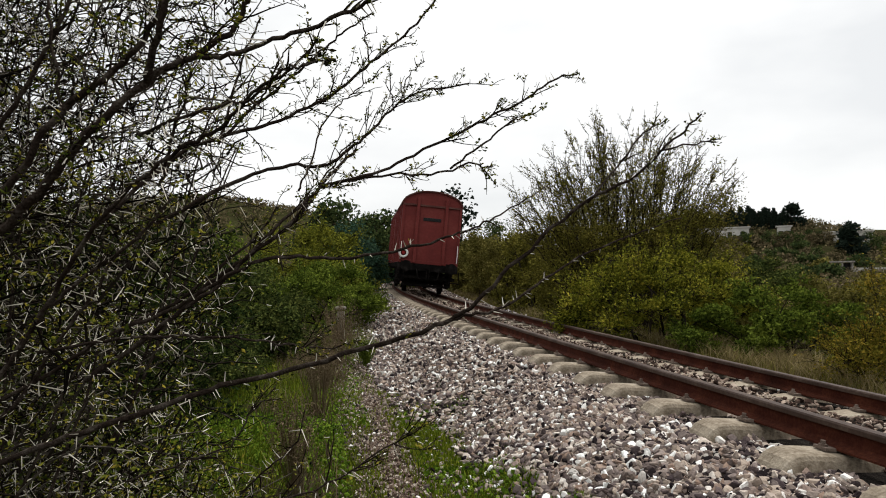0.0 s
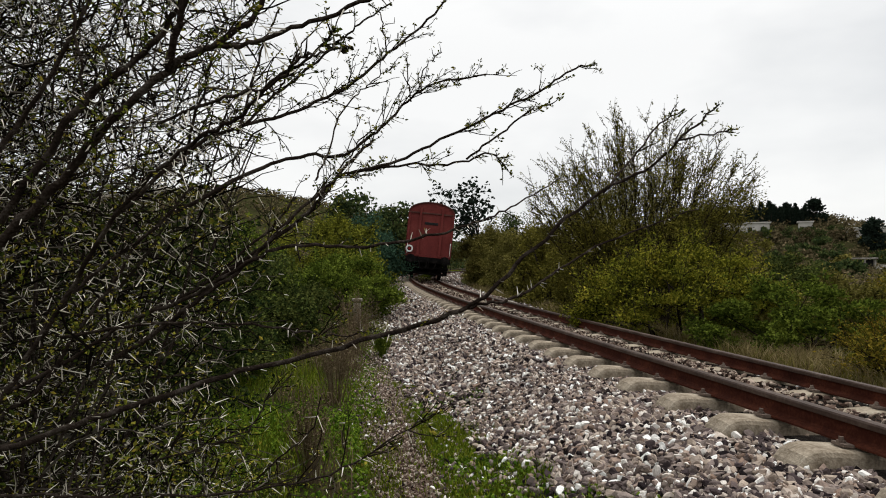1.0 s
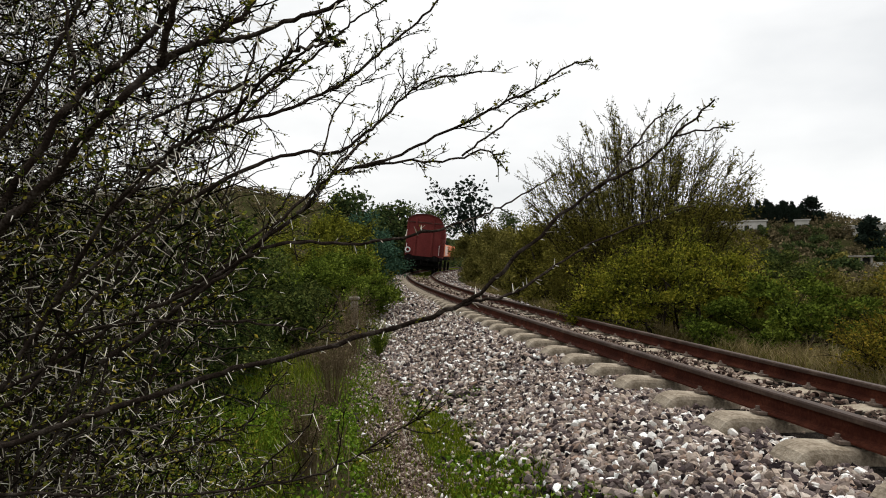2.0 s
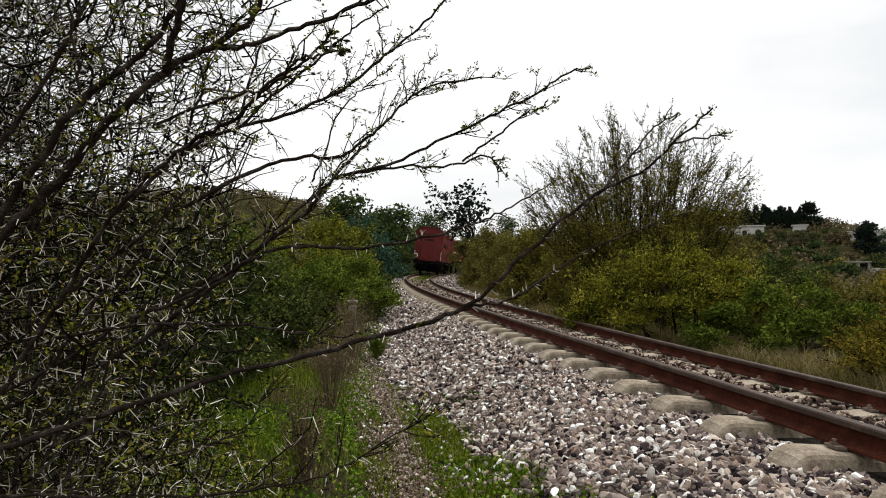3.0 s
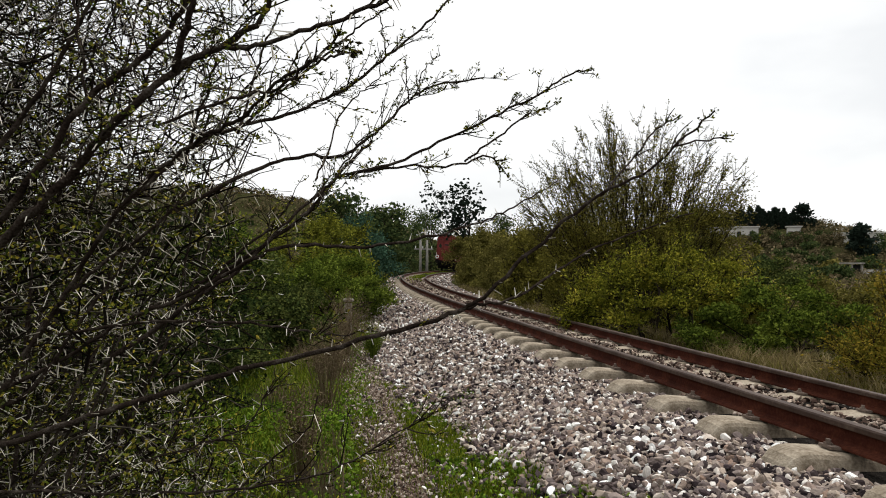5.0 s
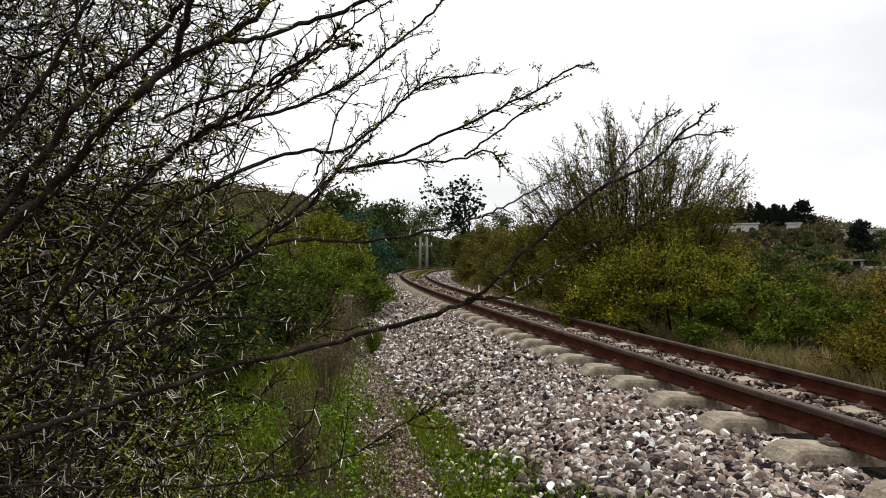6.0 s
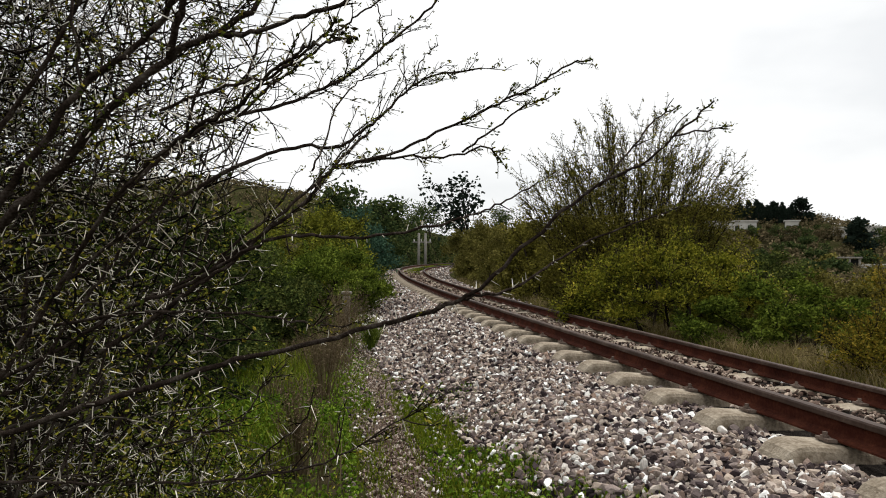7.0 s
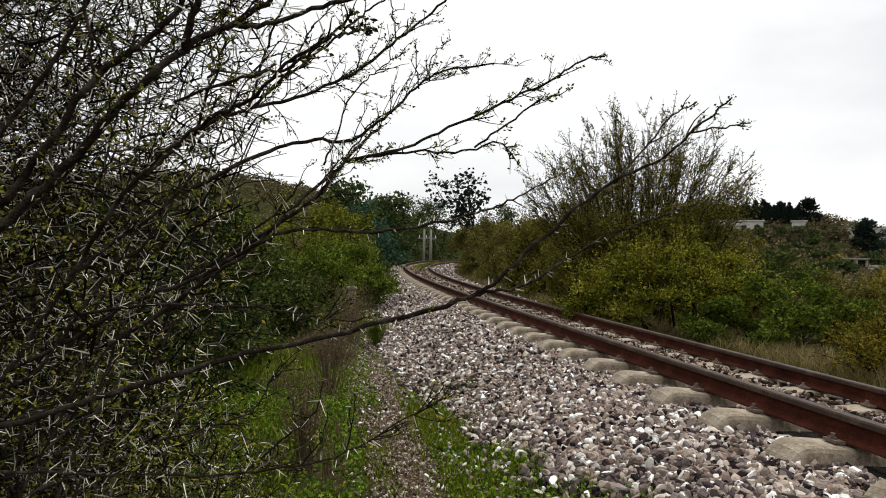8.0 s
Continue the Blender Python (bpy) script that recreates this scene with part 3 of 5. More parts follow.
    for y in (2.3, 8.9):
        w = thing("wheelset", "", "")
        w.parent = t
        w.location = (0, y, 0.47)
        for key in ("label", "category"):
            if key in w:
                del w[key]
        bm = bmesh.new()
        add_cyl(bm, (-1.0, 0, 0), (1.0, 0, 0), 0.08, 12)
        part("axle", bm, M_UNDER, w)
        for x in (-0.75, 0.75):
            bm = bmesh.new()
            sg = 1 if x > 0 else -1
            add_cyl(bm, (x - 0.065, 0, 0), (x + 0.065, 0, 0), 0.47, 28)
            add_cyl(bm, (x - sg * 0.065, 0, 0), (x - sg * 0.09, 0, 0), 0.50, 28)
            for k in range(6):
                c, q = math.cos(k * 1.047), math.sin(k * 1.047)
                add_cyl(bm, (x + sg * 0.06, 0.12 * c, 0.12 * q), (x + sg * 0.085, 0.36 * c, 0.36 * q), 0.035, 6)
            part("wheel", bm, M_UNDER, w)
        for x in (-1.05, 1.05):
            bm = bmesh.new()
            add_box(bm, (x, y, 0.5), (0.2, 0.26, 0.3), 0.03)
            for k in range(6):
                add_box(bm, (x, y, 0.72 + 0.025 * k), (0.09, 1.15 - 0.16 * (5 - k), 0.02))
            part("leaf_spring", bm, M_UNDER, t)
    if last:
        for x in (-0.99,):
            lamp = thing("tail_lamp", "", "")
            for key in ("label", "category"):
                if key in lamp:
                    del lamp[key]
            lamp.parent = t
            lamp.location = (x, 0.44, 1.52)
            bm = bmesh.new()
            add_cyl(bm, (0, 0.06, 0), (0, -0.06, 0), 0.115, 20)
            part("lamp_case", bm, M_UNDER, lamp)
            bm = bmesh.new()
            ring = [(0.15 * math.cos(q), -0.062, 0.15 * math.sin(q)) for q in np.linspace(0, 2 * np.pi, 25)]
            for p, q in zip(ring, ring[1:]):
                add_cyl(bm, p, q, 0.042, 8)
            part("lamp_ring", bm, M_WHITE if x < 0 else M_ORANGE, lamp, "white painted lamp ring" if x < 0 else "orange lamp ring")
            bm = bmesh.new()
            add_cyl(bm, (0, -0.06, 0), (0, -0.085, 0), 0.08, 16, 0.05)
            part("lamp_glass", bm, M_GLASS_RED, lamp)
    return t


last_wagon = covered_wagon("covered_wagon", "oxide-red covered goods wagon with tail lamps, last of the train", True)
wagons = [last_wagon]


def locomotive():
    """A low-bonnet diesel locomotive; its rear end at y = 0."""
    t = thing("locomotive", "orange-red diesel locomotive with white-striped low bonnet", "locomotive")
    bm = bmesh.new()
    add_box(bm, (0, 5.4, 1.15), (2.34, 9.6, 0.28), 0.03)
    part("frame", bm, M_UNDER, t)
    bm = bmesh.new()
    add_box(bm, (0, 4.3, 1.82), (2.26, 6.6, 1.06), 0.12)
    part("rear_bonnet", bm, M_ORANGE, t)
    bm = bmesh.new()
    add_box(bm, (0, 9.75, 1.82), (2.26, 0.9, 1.06), 0.12)
    part("front_bonnet", bm, M_ORANGE, t)
    for k in range(4):
        for side in (-1, 1):
            bm = bmesh.new()
            add_box(bm, (side * 1.134, 1.35 + 0.62 * k, 1.82), (0.02, 0.28, 0.86), 0.0, Matrix())
            part("white_stripe", bm, M_WHITE, t)
    for x in (-0.78, -0.26, 0.26, 0.78):
        bm = bmesh.new()
        add_box(bm, (x, 0.995, 1.82), (0.26, 0.02, 0.86))
        part("white_stripe", bm, M_WHITE, t)
    bm = bmesh.new()
    add_box(bm, (-0.5, 8.45, 2.4), (1.6, 1.7, 2.2), 0.08)
    part("cab", bm, M_WAGON, t)
    bm = bmesh.new()
    add_box(bm, (-0.5, 8.45, 3.54), (1.5, 2.0, 0.12), 0.05)
    part("cab_roof", bm, M_ROOF, t)
    for x in (-0.86, -0.14):
        bm = bmesh.new()
        add_box(bm, (x, 7.59, 2.95), (0.55, 0.04, 0.6), 0.01)
        part("cab_window", bm, M_DARK, t)
    for x in (-0.875, 0.875):
        bm = bmesh.new()
        add_cyl(bm, (x, 0.6, 1.04), (x, 0.1, 1.04), 0.11, 14)
        add_cyl(bm, (x, 0.06, 1.04), (x, 0.0, 1.04), 0.20, 20)
        part("buffer", bm, M_UNDER, t)
    for y in (2.3, 5.6, 8.9):
        w = thing("wheelset", "", "")
        w.parent = t
        w.location = (0, y, 0.47)
        for x in (-0.75, 0.75):
            bm = bmesh.new()
            add_cyl(bm, (x - 0.065, 0, 0), (x + 0.065, 0, 0), 0.47, 24)
            part("wheel", bm, M_UNDER, w)
    return t


wagons.append(locomotive())


# ---------------------------------------------------------------- stones of the ballast
def stone_shapes(count, coarse=False):
    bm = bmesh.new()
    if coarse:
        bmesh.ops.create_cone(bm, segments=4, radius1=1.0, radius2=0.0, depth=1.0, matrix=Matrix.Translation((0, 0, 0.5)))
        bmesh.ops.create_cone(bm, segments=4, radius1=0.0, radius2=1.0, depth=1.0, matrix=Matrix.Translation((0, 0, -0.5)))
        bmesh.ops.remove_doubles(bm, verts=bm.verts, dist=0.01)
        bmesh.ops.triangulate(bm, faces=bm.faces)
        bm.verts.index_update()
    else:
        bmesh.ops.create_cube(bm, size=1.5)
        bmesh.ops.bevel(bm, geom=list(bm.edges), offset=0.3, segments=1, affect="EDGES", profile=0.5)
        bmesh.ops.triangulate(bm, faces=bm.faces)
        bm.verts.index_update()
    v0 = np.array([v.co[:] for v in bm.verts])
    f0 = np.array([[v.index for v in f.verts] for f in bm.faces])
    bm.free()
    rng = np.random.default_rng(3)
    out = []
    for _ in range(count):
        if coarse:
            v = v0 * rng.uniform(0.62, 1.18, (len(v0), 1)) + rng.normal(0, 0.09, v0.shape)
        else:
            v = v0 @ (np.eye(3) + rng.normal(0, 0.18, (3, 3))) + rng.normal(0, 0.07, v0.shape)
        # planes knocked off, as crushed stone has
        for _ in range(3):
            q = rng.normal(size=3)
            q /= np.linalg.norm(q)
            lim = rng.uniform(0.45, 0.75)
            h = v @ q
            v = v - np.clip(h - lim, 0, None)[:, None] * q
        out.append(v)
    return out, f0


def random_turns(n, rng, tilt=1.0):
    """Turns about any axis; a low tilt leaves things lying flat."""
    q = rng.normal(size=(n, 4)) * np.array([1, tilt, tilt, 1])
    q /= np.linalg.norm(q, axis=1)[:, None]
    a, b, c, d = q.T
    return np.stack([np.stack([a*a+b*b-c*c-d*d, 2*(b*c-a*d), 2*(b*d+a*c)], -1), np.stack([2*(b*c+a*d), a*a-b*b+c*c-d*d, 2*(c*d-a*b)], -1), np.stack([2*(b*d-a*c), 2*(c*d+a*b), a*a-b*b-c*c+d*d], -1)], 1)


def toe(s):
    """How far out the ballast reaches before grass takes over."""
    return np.interp(s, [-9.0, 1.0, 2.5, 3.4, 4.4, 6.0, 9.0, 14.0], [-1.7, -1.3, -1.05, -1.2, -1.42, -1.75, -2.1, -2.2]) + 0.09 * np.sin(s * 5.3) + 0.06 * np.sin(s * 11.9 + 1)


def scatter_stones(s0, s1, d0, d1, n, size, rng, sink=0.25):
    s, d = rng.uniform(s0, s1, n), rng.uniform(d0, d1, n)
    p = on_track(s, 0.0)
    a = np.interp(s, TU, TA)
    p[:, 0] += d * np.cos(a)
    p[:, 1] += d * np.sin(a)
    # clear of the sleepers' tops and of the rails
    phase = np.abs(((s - 3.78) / 0.716 + 0.5) % 1.0 - 0.5) * 0.716
    keep = ~((phase < 0.13) & ((d > -0.47) & (d < 0.35) | (d > 1.15) & (d < 1.95))) & (np.abs(d) > 0.11) & (np.abs(d - 1.5) > 0.11)
    keep &= (d > toe(s) + rng.normal(0, 0.07, n)) | (rng.uniform(size=n) < 0.07) | (size < 0.02)
    p, d = p[keep], d[keep]
    r = size * rng.uniform(0.45, 1.5, len(p))
    p[:, 2] = ground_z(p[:, 0], p[:, 1]) + 0.03 + r * rng.uniform(-sink, 0.75, len(p))
    return p, r


def build_ballast():
    rng = np.random.default_rng(11)
    shapes, f0 = stone_shapes(12)
    sets = [(2.2, 7, -1.78, -0.45, 17500, 0.0255), (2.2, 9, -0.52, -0.1, 3600, 0.024), (7, 14, -2.2, -0.45, 12000, 0.0315), (14, 28, -1.85, -0.45, 6500, 0.045), (28, 60, -2.0, -0.4, 4200, 0.06),
            (1.0, 14, -0.12, 2.2, 13000, 0.021), (1.0, 14, -0.45, -0.1, 2000, 0.026), (14, 45, -0.4, 2.2, 4000, 0.05), (2, 20, 1.68, 3.1, 4200, 0.036), (20, 70, 1.7, 3.3, 6500, 0.06),
            (-10, 2.2, -1.75, -0.45, 7000, 0.033), (-10, 2.2, -0.45, 2.2, 7000, 0.03), (-10, 2.2, 2.1, 3.2, 2500, 0.036), (2.2, 9, -2.05, -1.6, 800, 0.017), (9, 20, -2.4, -1.7, 1800, 0.025), (2.2, 9, -3.0, -1.9, 200, 0.013), (6, 12, -2.7, -1.9, 500, 0.018)]
    pp, rr = [], []
    for a in sets:
        p, r = scatter_stones(*a, rng)
        pp.append(p)
        rr.append(r)
    p, r = np.vstack(pp), np.concatenate(rr)
    n = len(p)
    turn = random_turns(n, rng, 0.42)
    stretch = rng.uniform((0.85, 0.65, 0.42), (1.5, 1.15, 0.8), (n, 3))
    pick = rng.integers(0, len(shapes), n)
    # the nearest 300 of the shoulder are stones of their own
    s, d = track_coords(p[:, 0], p[:, 1])
    own = np.where((s > 3.0) & (s < 4.7) & (d > -1.75) & (d < -0.62))[0][:300]
    rest = np.setdiff1d(np.arange(n), own)
    low, f1 = stone_shapes(8, True)
    for name, kind, tri, ids in (("ballast_gravel", shapes, f0, rest[(s[rest] > 2) & (s[rest] < 6) & (d[rest] < -0.1)]), ("ballast_gravel", low, f1, rest[((s[rest] >= 6) | (s[rest] <= 2)) & (d[rest] < -0.1) | (d[rest] > 1.6)]), ("stained_gravel", shapes, f0, rest[(s[rest] > 2) & (s[rest] < 8) & (d[rest] >= -0.1) & (d[rest] <= 1.6)]), ("stained_gravel", low, f1, rest[((s[rest] >= 8) | (s[rest] <= 2)) & (d[rest] >= -0.1) & (d[rest] <= 1.6)])):
        V = np.stack(kind)[pick[ids] % len(kind)] * stretch[ids][:, None, :] * r[ids][:, None, None]
        V = np.einsum("nij,nvj->nvi", turn[ids], V) + p[ids][:, None, :]
        F = tri[None] + (np.arange(len(ids)) * len(kind[0]))[:, None, None]
        mesh_ob(name, V.reshape(-1, 3), F.reshape(-1, 3), M_STONE_RUST if name == "stained_gravel" else M_STONE, ballast, "rust-stained ballast between the rails" if name == "stained_gravel" else "loose angular limestone ballast", "stuff")
    # small brown gravel trodden into the path
    gp, gr = scatter_stones(1.0, 14, -2.75, -1.85, 9000, 0.0135, rng, 0.4)
    gq, gs = scatter_stones(2.0, 10, -2.6, -2.02, 9000, 0.0125, rng, 0.3)
    gp, gr = np.vstack([gp, gq]), np.concatenate([gr, gs])
    gt = random_turns(len(gp), rng)
    V = np.einsum("nij,nvj->nvi", gt, np.stack(low)[rng.integers(0, 8, len(gp))] * gr[:, None, None]) + gp[:, None, :] - np.array([0, 0, 0.025])
    F = f1[None] + (np.arange(len(gp)) * len(low[0]))[:, None, None]
    tagged(mesh_ob("path_gravel", V.reshape(-1, 3), F.reshape(-1, 3), M_GRAVEL), "small brown gravel trodden into the path", "gravel", kind="stuff")
    data = []
    for v in shapes:
        me = bpy.data.meshes.new("stone")
        me.from_pydata((v * 0.042).tolist(), [], f0.tolist())
        me.materials.append(M_STONE_ONE)
        data.append(me)
    for i in own:
        ob = new("stone", data[pick[i]])
        ob.parent = ballast
        ob.matrix_basis = Matrix.Translation(Vector(p[i])) @ Matrix(turn[i].tolist()).to_4x4() @ Matrix.Diagonal((*(stretch[i] * r[i] / 0.042), 1))


def stone_by_object():
    """The ballast stone, varied from object to object."""
    m = M_STONE.copy()
    m.name = "limestone_ballast_single"
    n, l = m.node_tree.nodes, m.node_tree.links
    info = n.new("ShaderNodeObjectInfo")
    for k in list(l):
        if k.from_socket.name == "Random Per Island":
            target = k.to_socket
            l.remove(k)
            l.new(info.outputs["Random"], target)
    return m


M_STONE_ONE = stone_by_object()


# ---------------------------------------------------------------- plants
def shrub(name, label, at, size, leaf_mat, leaf=0.06, leaves=5000, stems=9, twigs=60, lump=0.30, lumps_n=26, fan=0.0, shoot=0.22, seed=1, category="bush", twig_mat=None, sink=0.0, group="", core=0.35):
    """A bush: stems from the root, twigs, and leaves gathered in uneven clumps. fan: how far bare shoots stick out above."""
    rng = np.random.default_rng(seed)
    rx, ry, h = size
    t = thing(name, label, category, group, at=(at[0], at[1], gz(at[0], at[1]) - sink))
    # clump centres in an uneven dome
    c = rng.normal(size=(lumps_n, 3))
    c /= np.linalg.norm(c, axis=1)[:, None]
    c *= rng.uniform(core, 0.9, (lumps_n, 1)) ** 0.7
    c[:, 2] = np.abs(c[:, 2]) * 0.85 + 0.06
    c = c * np.array([rx, ry, h])
    lines = []
    for i in range(stems):
        g = c[rng.integers(lumps_n)]
        root = np.array([rng.normal(0, 0.12) * rx, rng.normal(0, 0.12) * ry, -0.05])
        mid = root * 0.6 + g * 0.4 + rng.normal(0, 0.06, 3) * h + np.array([0, 0, 0.12 * h])
        lines.append((smooth_line([root, mid, g], 4), 0.012 * h + 0.006, 0.004 * h))
    stem_v, stem_f = tubes(lines, 5)
    mesh_ob("stem", stem_v, stem_f, twig_mat or M_TWIG, t)
    lines, tips = [], []
    for i in range(twigs):
        g = c[rng.integers(lumps_n)]
        out = g / np.array([rx, ry, h]) + rng.normal(0, 0.35, 3)
        out[2] = abs(out[2]) + 0.25 + fan
        out /= np.linalg.norm(out)
        ln = h * shoot * rng.uniform(0.5, 1.3)
        p = np.array([g - out * ln * 0.3, g + out * ln * 0.35 + rng.normal(0, 0.03, 3) * h, g + out * ln + rng.normal(0, 0.05, 3) * h])
        q = smooth_line(p, 3)
        lines.append((q, 0.0035 * h + 0.002, 0.0012 * h))
        tips.append(q)
        if fan:
            for _ in range(4):
                b = q[rng.integers(2, len(q))]
                dd = out + rng.normal(0, 0.35, 3)
                dd /= np.linalg.norm(dd)
                e = np.array([b, b + dd * ln * 0.22, b + dd * ln * 0.42 + rng.normal(0, 0.02, 3) * h])
                lines.append((e, 0.0018 * h + 0.001, 0.0008 * h))
                tips.append(e)
    v, f = tubes(lines, 3)
    mesh_ob("brushwood", v, f, twig_mat or M_TWIG, t, kind="stuff")
    # leaves: most on the clumps' outer skins, the rest along the twigs
    n1 = int(leaves * (0.85 - 0.3 * fan))
    g = c[rng.integers(0, lumps_n, n1)]
    u = rng.normal(size=(n1, 3))
    u[:, 2] = np.where(rng.uniform(size=n1) < 0.8, np.abs(u[:, 2]), u[:, 2])
    u /= np.linalg.norm(u, axis=1)[:, None]
    rad = lump * np.array([rx, ry, h * 0.6]) * rng.uniform(0.5, 1.15, (n1, 1))
    wob = 1 + 0.28 * np.sin(u[:, :1] * 7 + g[:, 1:2] * 5) * np.cos(u[:, 1:2] * 6 + g[:, :1] * 4)
    pos1 = g + u * rad * wob
    n2 = leaves - n1
    allp = np.vstack(tips)
    pos2 = allp[rng.integers(0, len(allp), n2)] + rng.normal(0, 0.018, (n2, 3)) * h
    pos = np.vstack([pos1, pos2])
    pos = pos[pos[:, 2] > 0.02]
    v, f = leaf_mesh(pos, leaf, rng)
    mesh_ob("foliage", v, f, leaf_mat, t, kind="stuff")
    return t


def fan_shrub(label, at, size, leaf_mat, seed, stems=140, shoots=25, leaf=0.05):
    """A broad shrub of many rising stems that spread to a dome, with leafy side shoots and a denser skirt of clumps."""
    rng = np.random.default_rng(seed)
    rx, ry, h = size
    t = thing("bush", label, "bush", at=(at[0], at[1], gz(at[0], at[1]) - 0.05))
    main, side, leaf_at = [], [], []
    for _ in range(stems):
        a, k = rng.uniform(0, 2 * np.pi), rng.uniform(0, 1) ** 0.5
        u, v = k * math.cos(a), k * math.sin(a)
        tip = np.array([rx * u, ry * v, h * (1.0 - 0.34 * k ** 2.2) * rng.uniform(0.82, 1.03)])
        root = np.array([rx * u * 0.22, ry * v * 0.22, 0.0])
        q = smooth_line([root, root * 0.5 + tip * np.array([0.52, 0.52, 0.48]), tip], 6)
        q[1:] += rng.normal(0, 0.045, q[1:].shape)
        main.append((q, 0.016, 0.004))
        d0 = tip - q[len(q) // 2]
        d0 /= np.linalg.norm(d0)
        for _ in range(shoots):
            j = rng.uniform(0.42, 1.0) * (len(q) - 1)
            i = min(int(j), len(q) - 2)
            b = q[i] + (q[i + 1] - q[i]) * (j - i)
            d = d0 + rng.normal(0, 0.5, 3) + np.array([0.5 * u, 0.5 * v, 0.12])
            d /= np.linalg.norm(d)
            L = rng.uniform(0.18, 0.5)
            e = np.array([b, b + d * L * 0.55, b + d * L + np.array([0, 0, 0.04])])
            side.append((e, 0.008, 0.003))
            leaf_at.append(b + d * L * rng.uniform(0.15, 1.0, (13, 1)))
    mesh_ob("stem_growth", *tubes(main, 5), M_TWIG, t, kind="stuff")
    mesh_ob("brushwood", *tubes(side, 3), M_TWIG, t, kind="stuff")
    pos = np.vstack(leaf_at) + rng.normal(0, 0.012, (len(leaf_at) * 13, 3))
    # skirt
    n, c = 52000, rng.uniform(-1, 1, (120, 3))
    c = c[(c[:, 0] ** 2 + c[:, 1] ** 2) < 1] * np.array([rx * 0.88, ry * 0.9, 0.32 * h]) + np.array([0, 0, 0.36 * h])
    g = c[rng.integers(0, len(c), n)]
    u = rng.normal(size=(n, 3))
    u /= np.linalg.norm(u, axis=1)[:, None]
    pos2 = g + u * rng.uniform(0.25, 1.1, (n, 1)) * np.array([0.55, 0.5, 0.45])
    pos2 = pos2[pos2[:, 2] > 0.05]
    mesh_ob("foliage", *leaf_mesh(np.vstack([pos, pos2]), leaf, rng, width=0.45), leaf_mat, t, kind="stuff")


def tree(name, label, at, h, crown, leaf_mat, leaf=0.2, leaves=4000, limbs=7, clumps=16, lump=0.3, low=0.35, seed=1, category="tree", group=""):
    """A tree: tapered trunk, limbs, and a crown of leaf clumps with gaps."""
    rng = np.random.default_rng(seed)
    t = thing(name, label, category, group, at=(at[0], at[1], gz(at[0], at[1]) - 0.1))
    trunk = smooth_line([(0, 0, 0), (rng.normal(0, .03) * h, rng.normal(0, .03) * h, h * 0.35), (rng.normal(0, .05) * h, rng.normal(0, .05) * h, h * 0.78)], 5)
    v, f = tubes([(trunk, 0.022 * h + 0.03, 0.008 * h)], 8)
    mesh_ob("trunk", v, f, M_BARK, t, smooth=True)
    c, lines = [], []
    for i in range(clumps):
        a, k = rng.uniform(0, 2 * np.pi), rng.uniform(low, 1.0)
        rr = crown * rng.uniform(0.25, 0.85) * math.sin(math.pi * min(0.92, 0.25 + 0.7 * (k - low) / (1 - low))) ** 0.5
        c.append((rr * math.cos(a), rr * math.sin(a), h * (k - 0.06)))
    c = np.array(c)
    for i in range(min(limbs, clumps)):
        b = trunk[rng.integers(len(trunk) // 2, len(trunk))]
        e = c[i]
        lines.append((smooth_line([b, (b + e) / 2 + np.array([0, 0, 0.04 * h]), e], 4), 0.009 * h + 0.01, 0.003 * h))
    v, f = tubes(lines, 5)
    mesh_ob("limb_growth", v, f, M_BARK, t)
    g = c[rng.integers(0, clumps, leaves)]
    u = rng.normal(size=(leaves, 3))
    u /= np.linalg.norm(u, axis=1)[:, None]
    pos = g + u * (lump * crown) * rng.uniform(0.2, 1.15, (leaves, 1)) * np.array([1, 1, 0.75])
    v, f = leaf_mesh(pos, leaf, rng, width=0.6)
    mesh_ob("crown", v, f, leaf_mat, t, kind="stuff")
    return t


def sparse_tree(at, seed):
    """A small broadleaf tree with few large leaves, in loose tufts on bare limbs."""
    rng = np.random.default_rng(seed)
    z0 = gz(*at)
    t = thing("tree", "sparse small tree with few large leaves against the sky", "tree", at=(at[0], at[1], z0 - 0.1))
    fork = np.array([0.0, 0.0, 3.1])
    mesh_ob("trunk", *tubes([(smooth_line([(0, 0, 0), (0.1, 0, 1.6), fork], 4), 0.14, 0.09)], 8), M_BARK, t, smooth=True)
    tufts, lines = [], []
    for x, z, r, n in ((-2.55, 6.0, 0.30, 22), (-2.0, 5.75, 0.40, 34), (-1.45, 5.95, 0.28, 18), (-1.15, 5.2, 0.45, 46), (-0.35, 6.25, 0.45, 48), (0.15, 5.6, 0.45, 46), (-0.65, 4.85, 0.45, 50), (0.0, 4.75, 0.45, 48), (-0.4, 4.1, 0.5, 60), (-1.3, 4.75, 0.35, 26), (-1.0, 3.9, 0.4, 50), (-0.2, 3.4, 0.5, 60)):
        e = np.array([x, rng.uniform(-0.7, 0.7), z])
        b = fork * rng.uniform(0.85, 1.0)
        lines.append((smooth_line([b, b * 0.45 + e * 0.55 + rng.normal(0, 0.12, 3), e], 5), 0.045, 0.012))
        for _ in range(5):
            q = e + rng.normal(0, r, 3)
            lines.append((np.array([e, (e + q) / 2 + rng.normal(0, 0.05, 3), q]), 0.014, 0.006))
            tufts.append(q + rng.normal(0, r * 0.45, (n // 3, 3)))
    mesh_ob("limb_growth", *tubes(lines, 5), M_BARK, t)
    mesh_ob("crown", *leaf_mesh(np.vstack(tufts), 0.27, rng, up=-0.1, width=0.75, flat=0.0), M_LEAF_CYPRESS, t, kind="stuff")


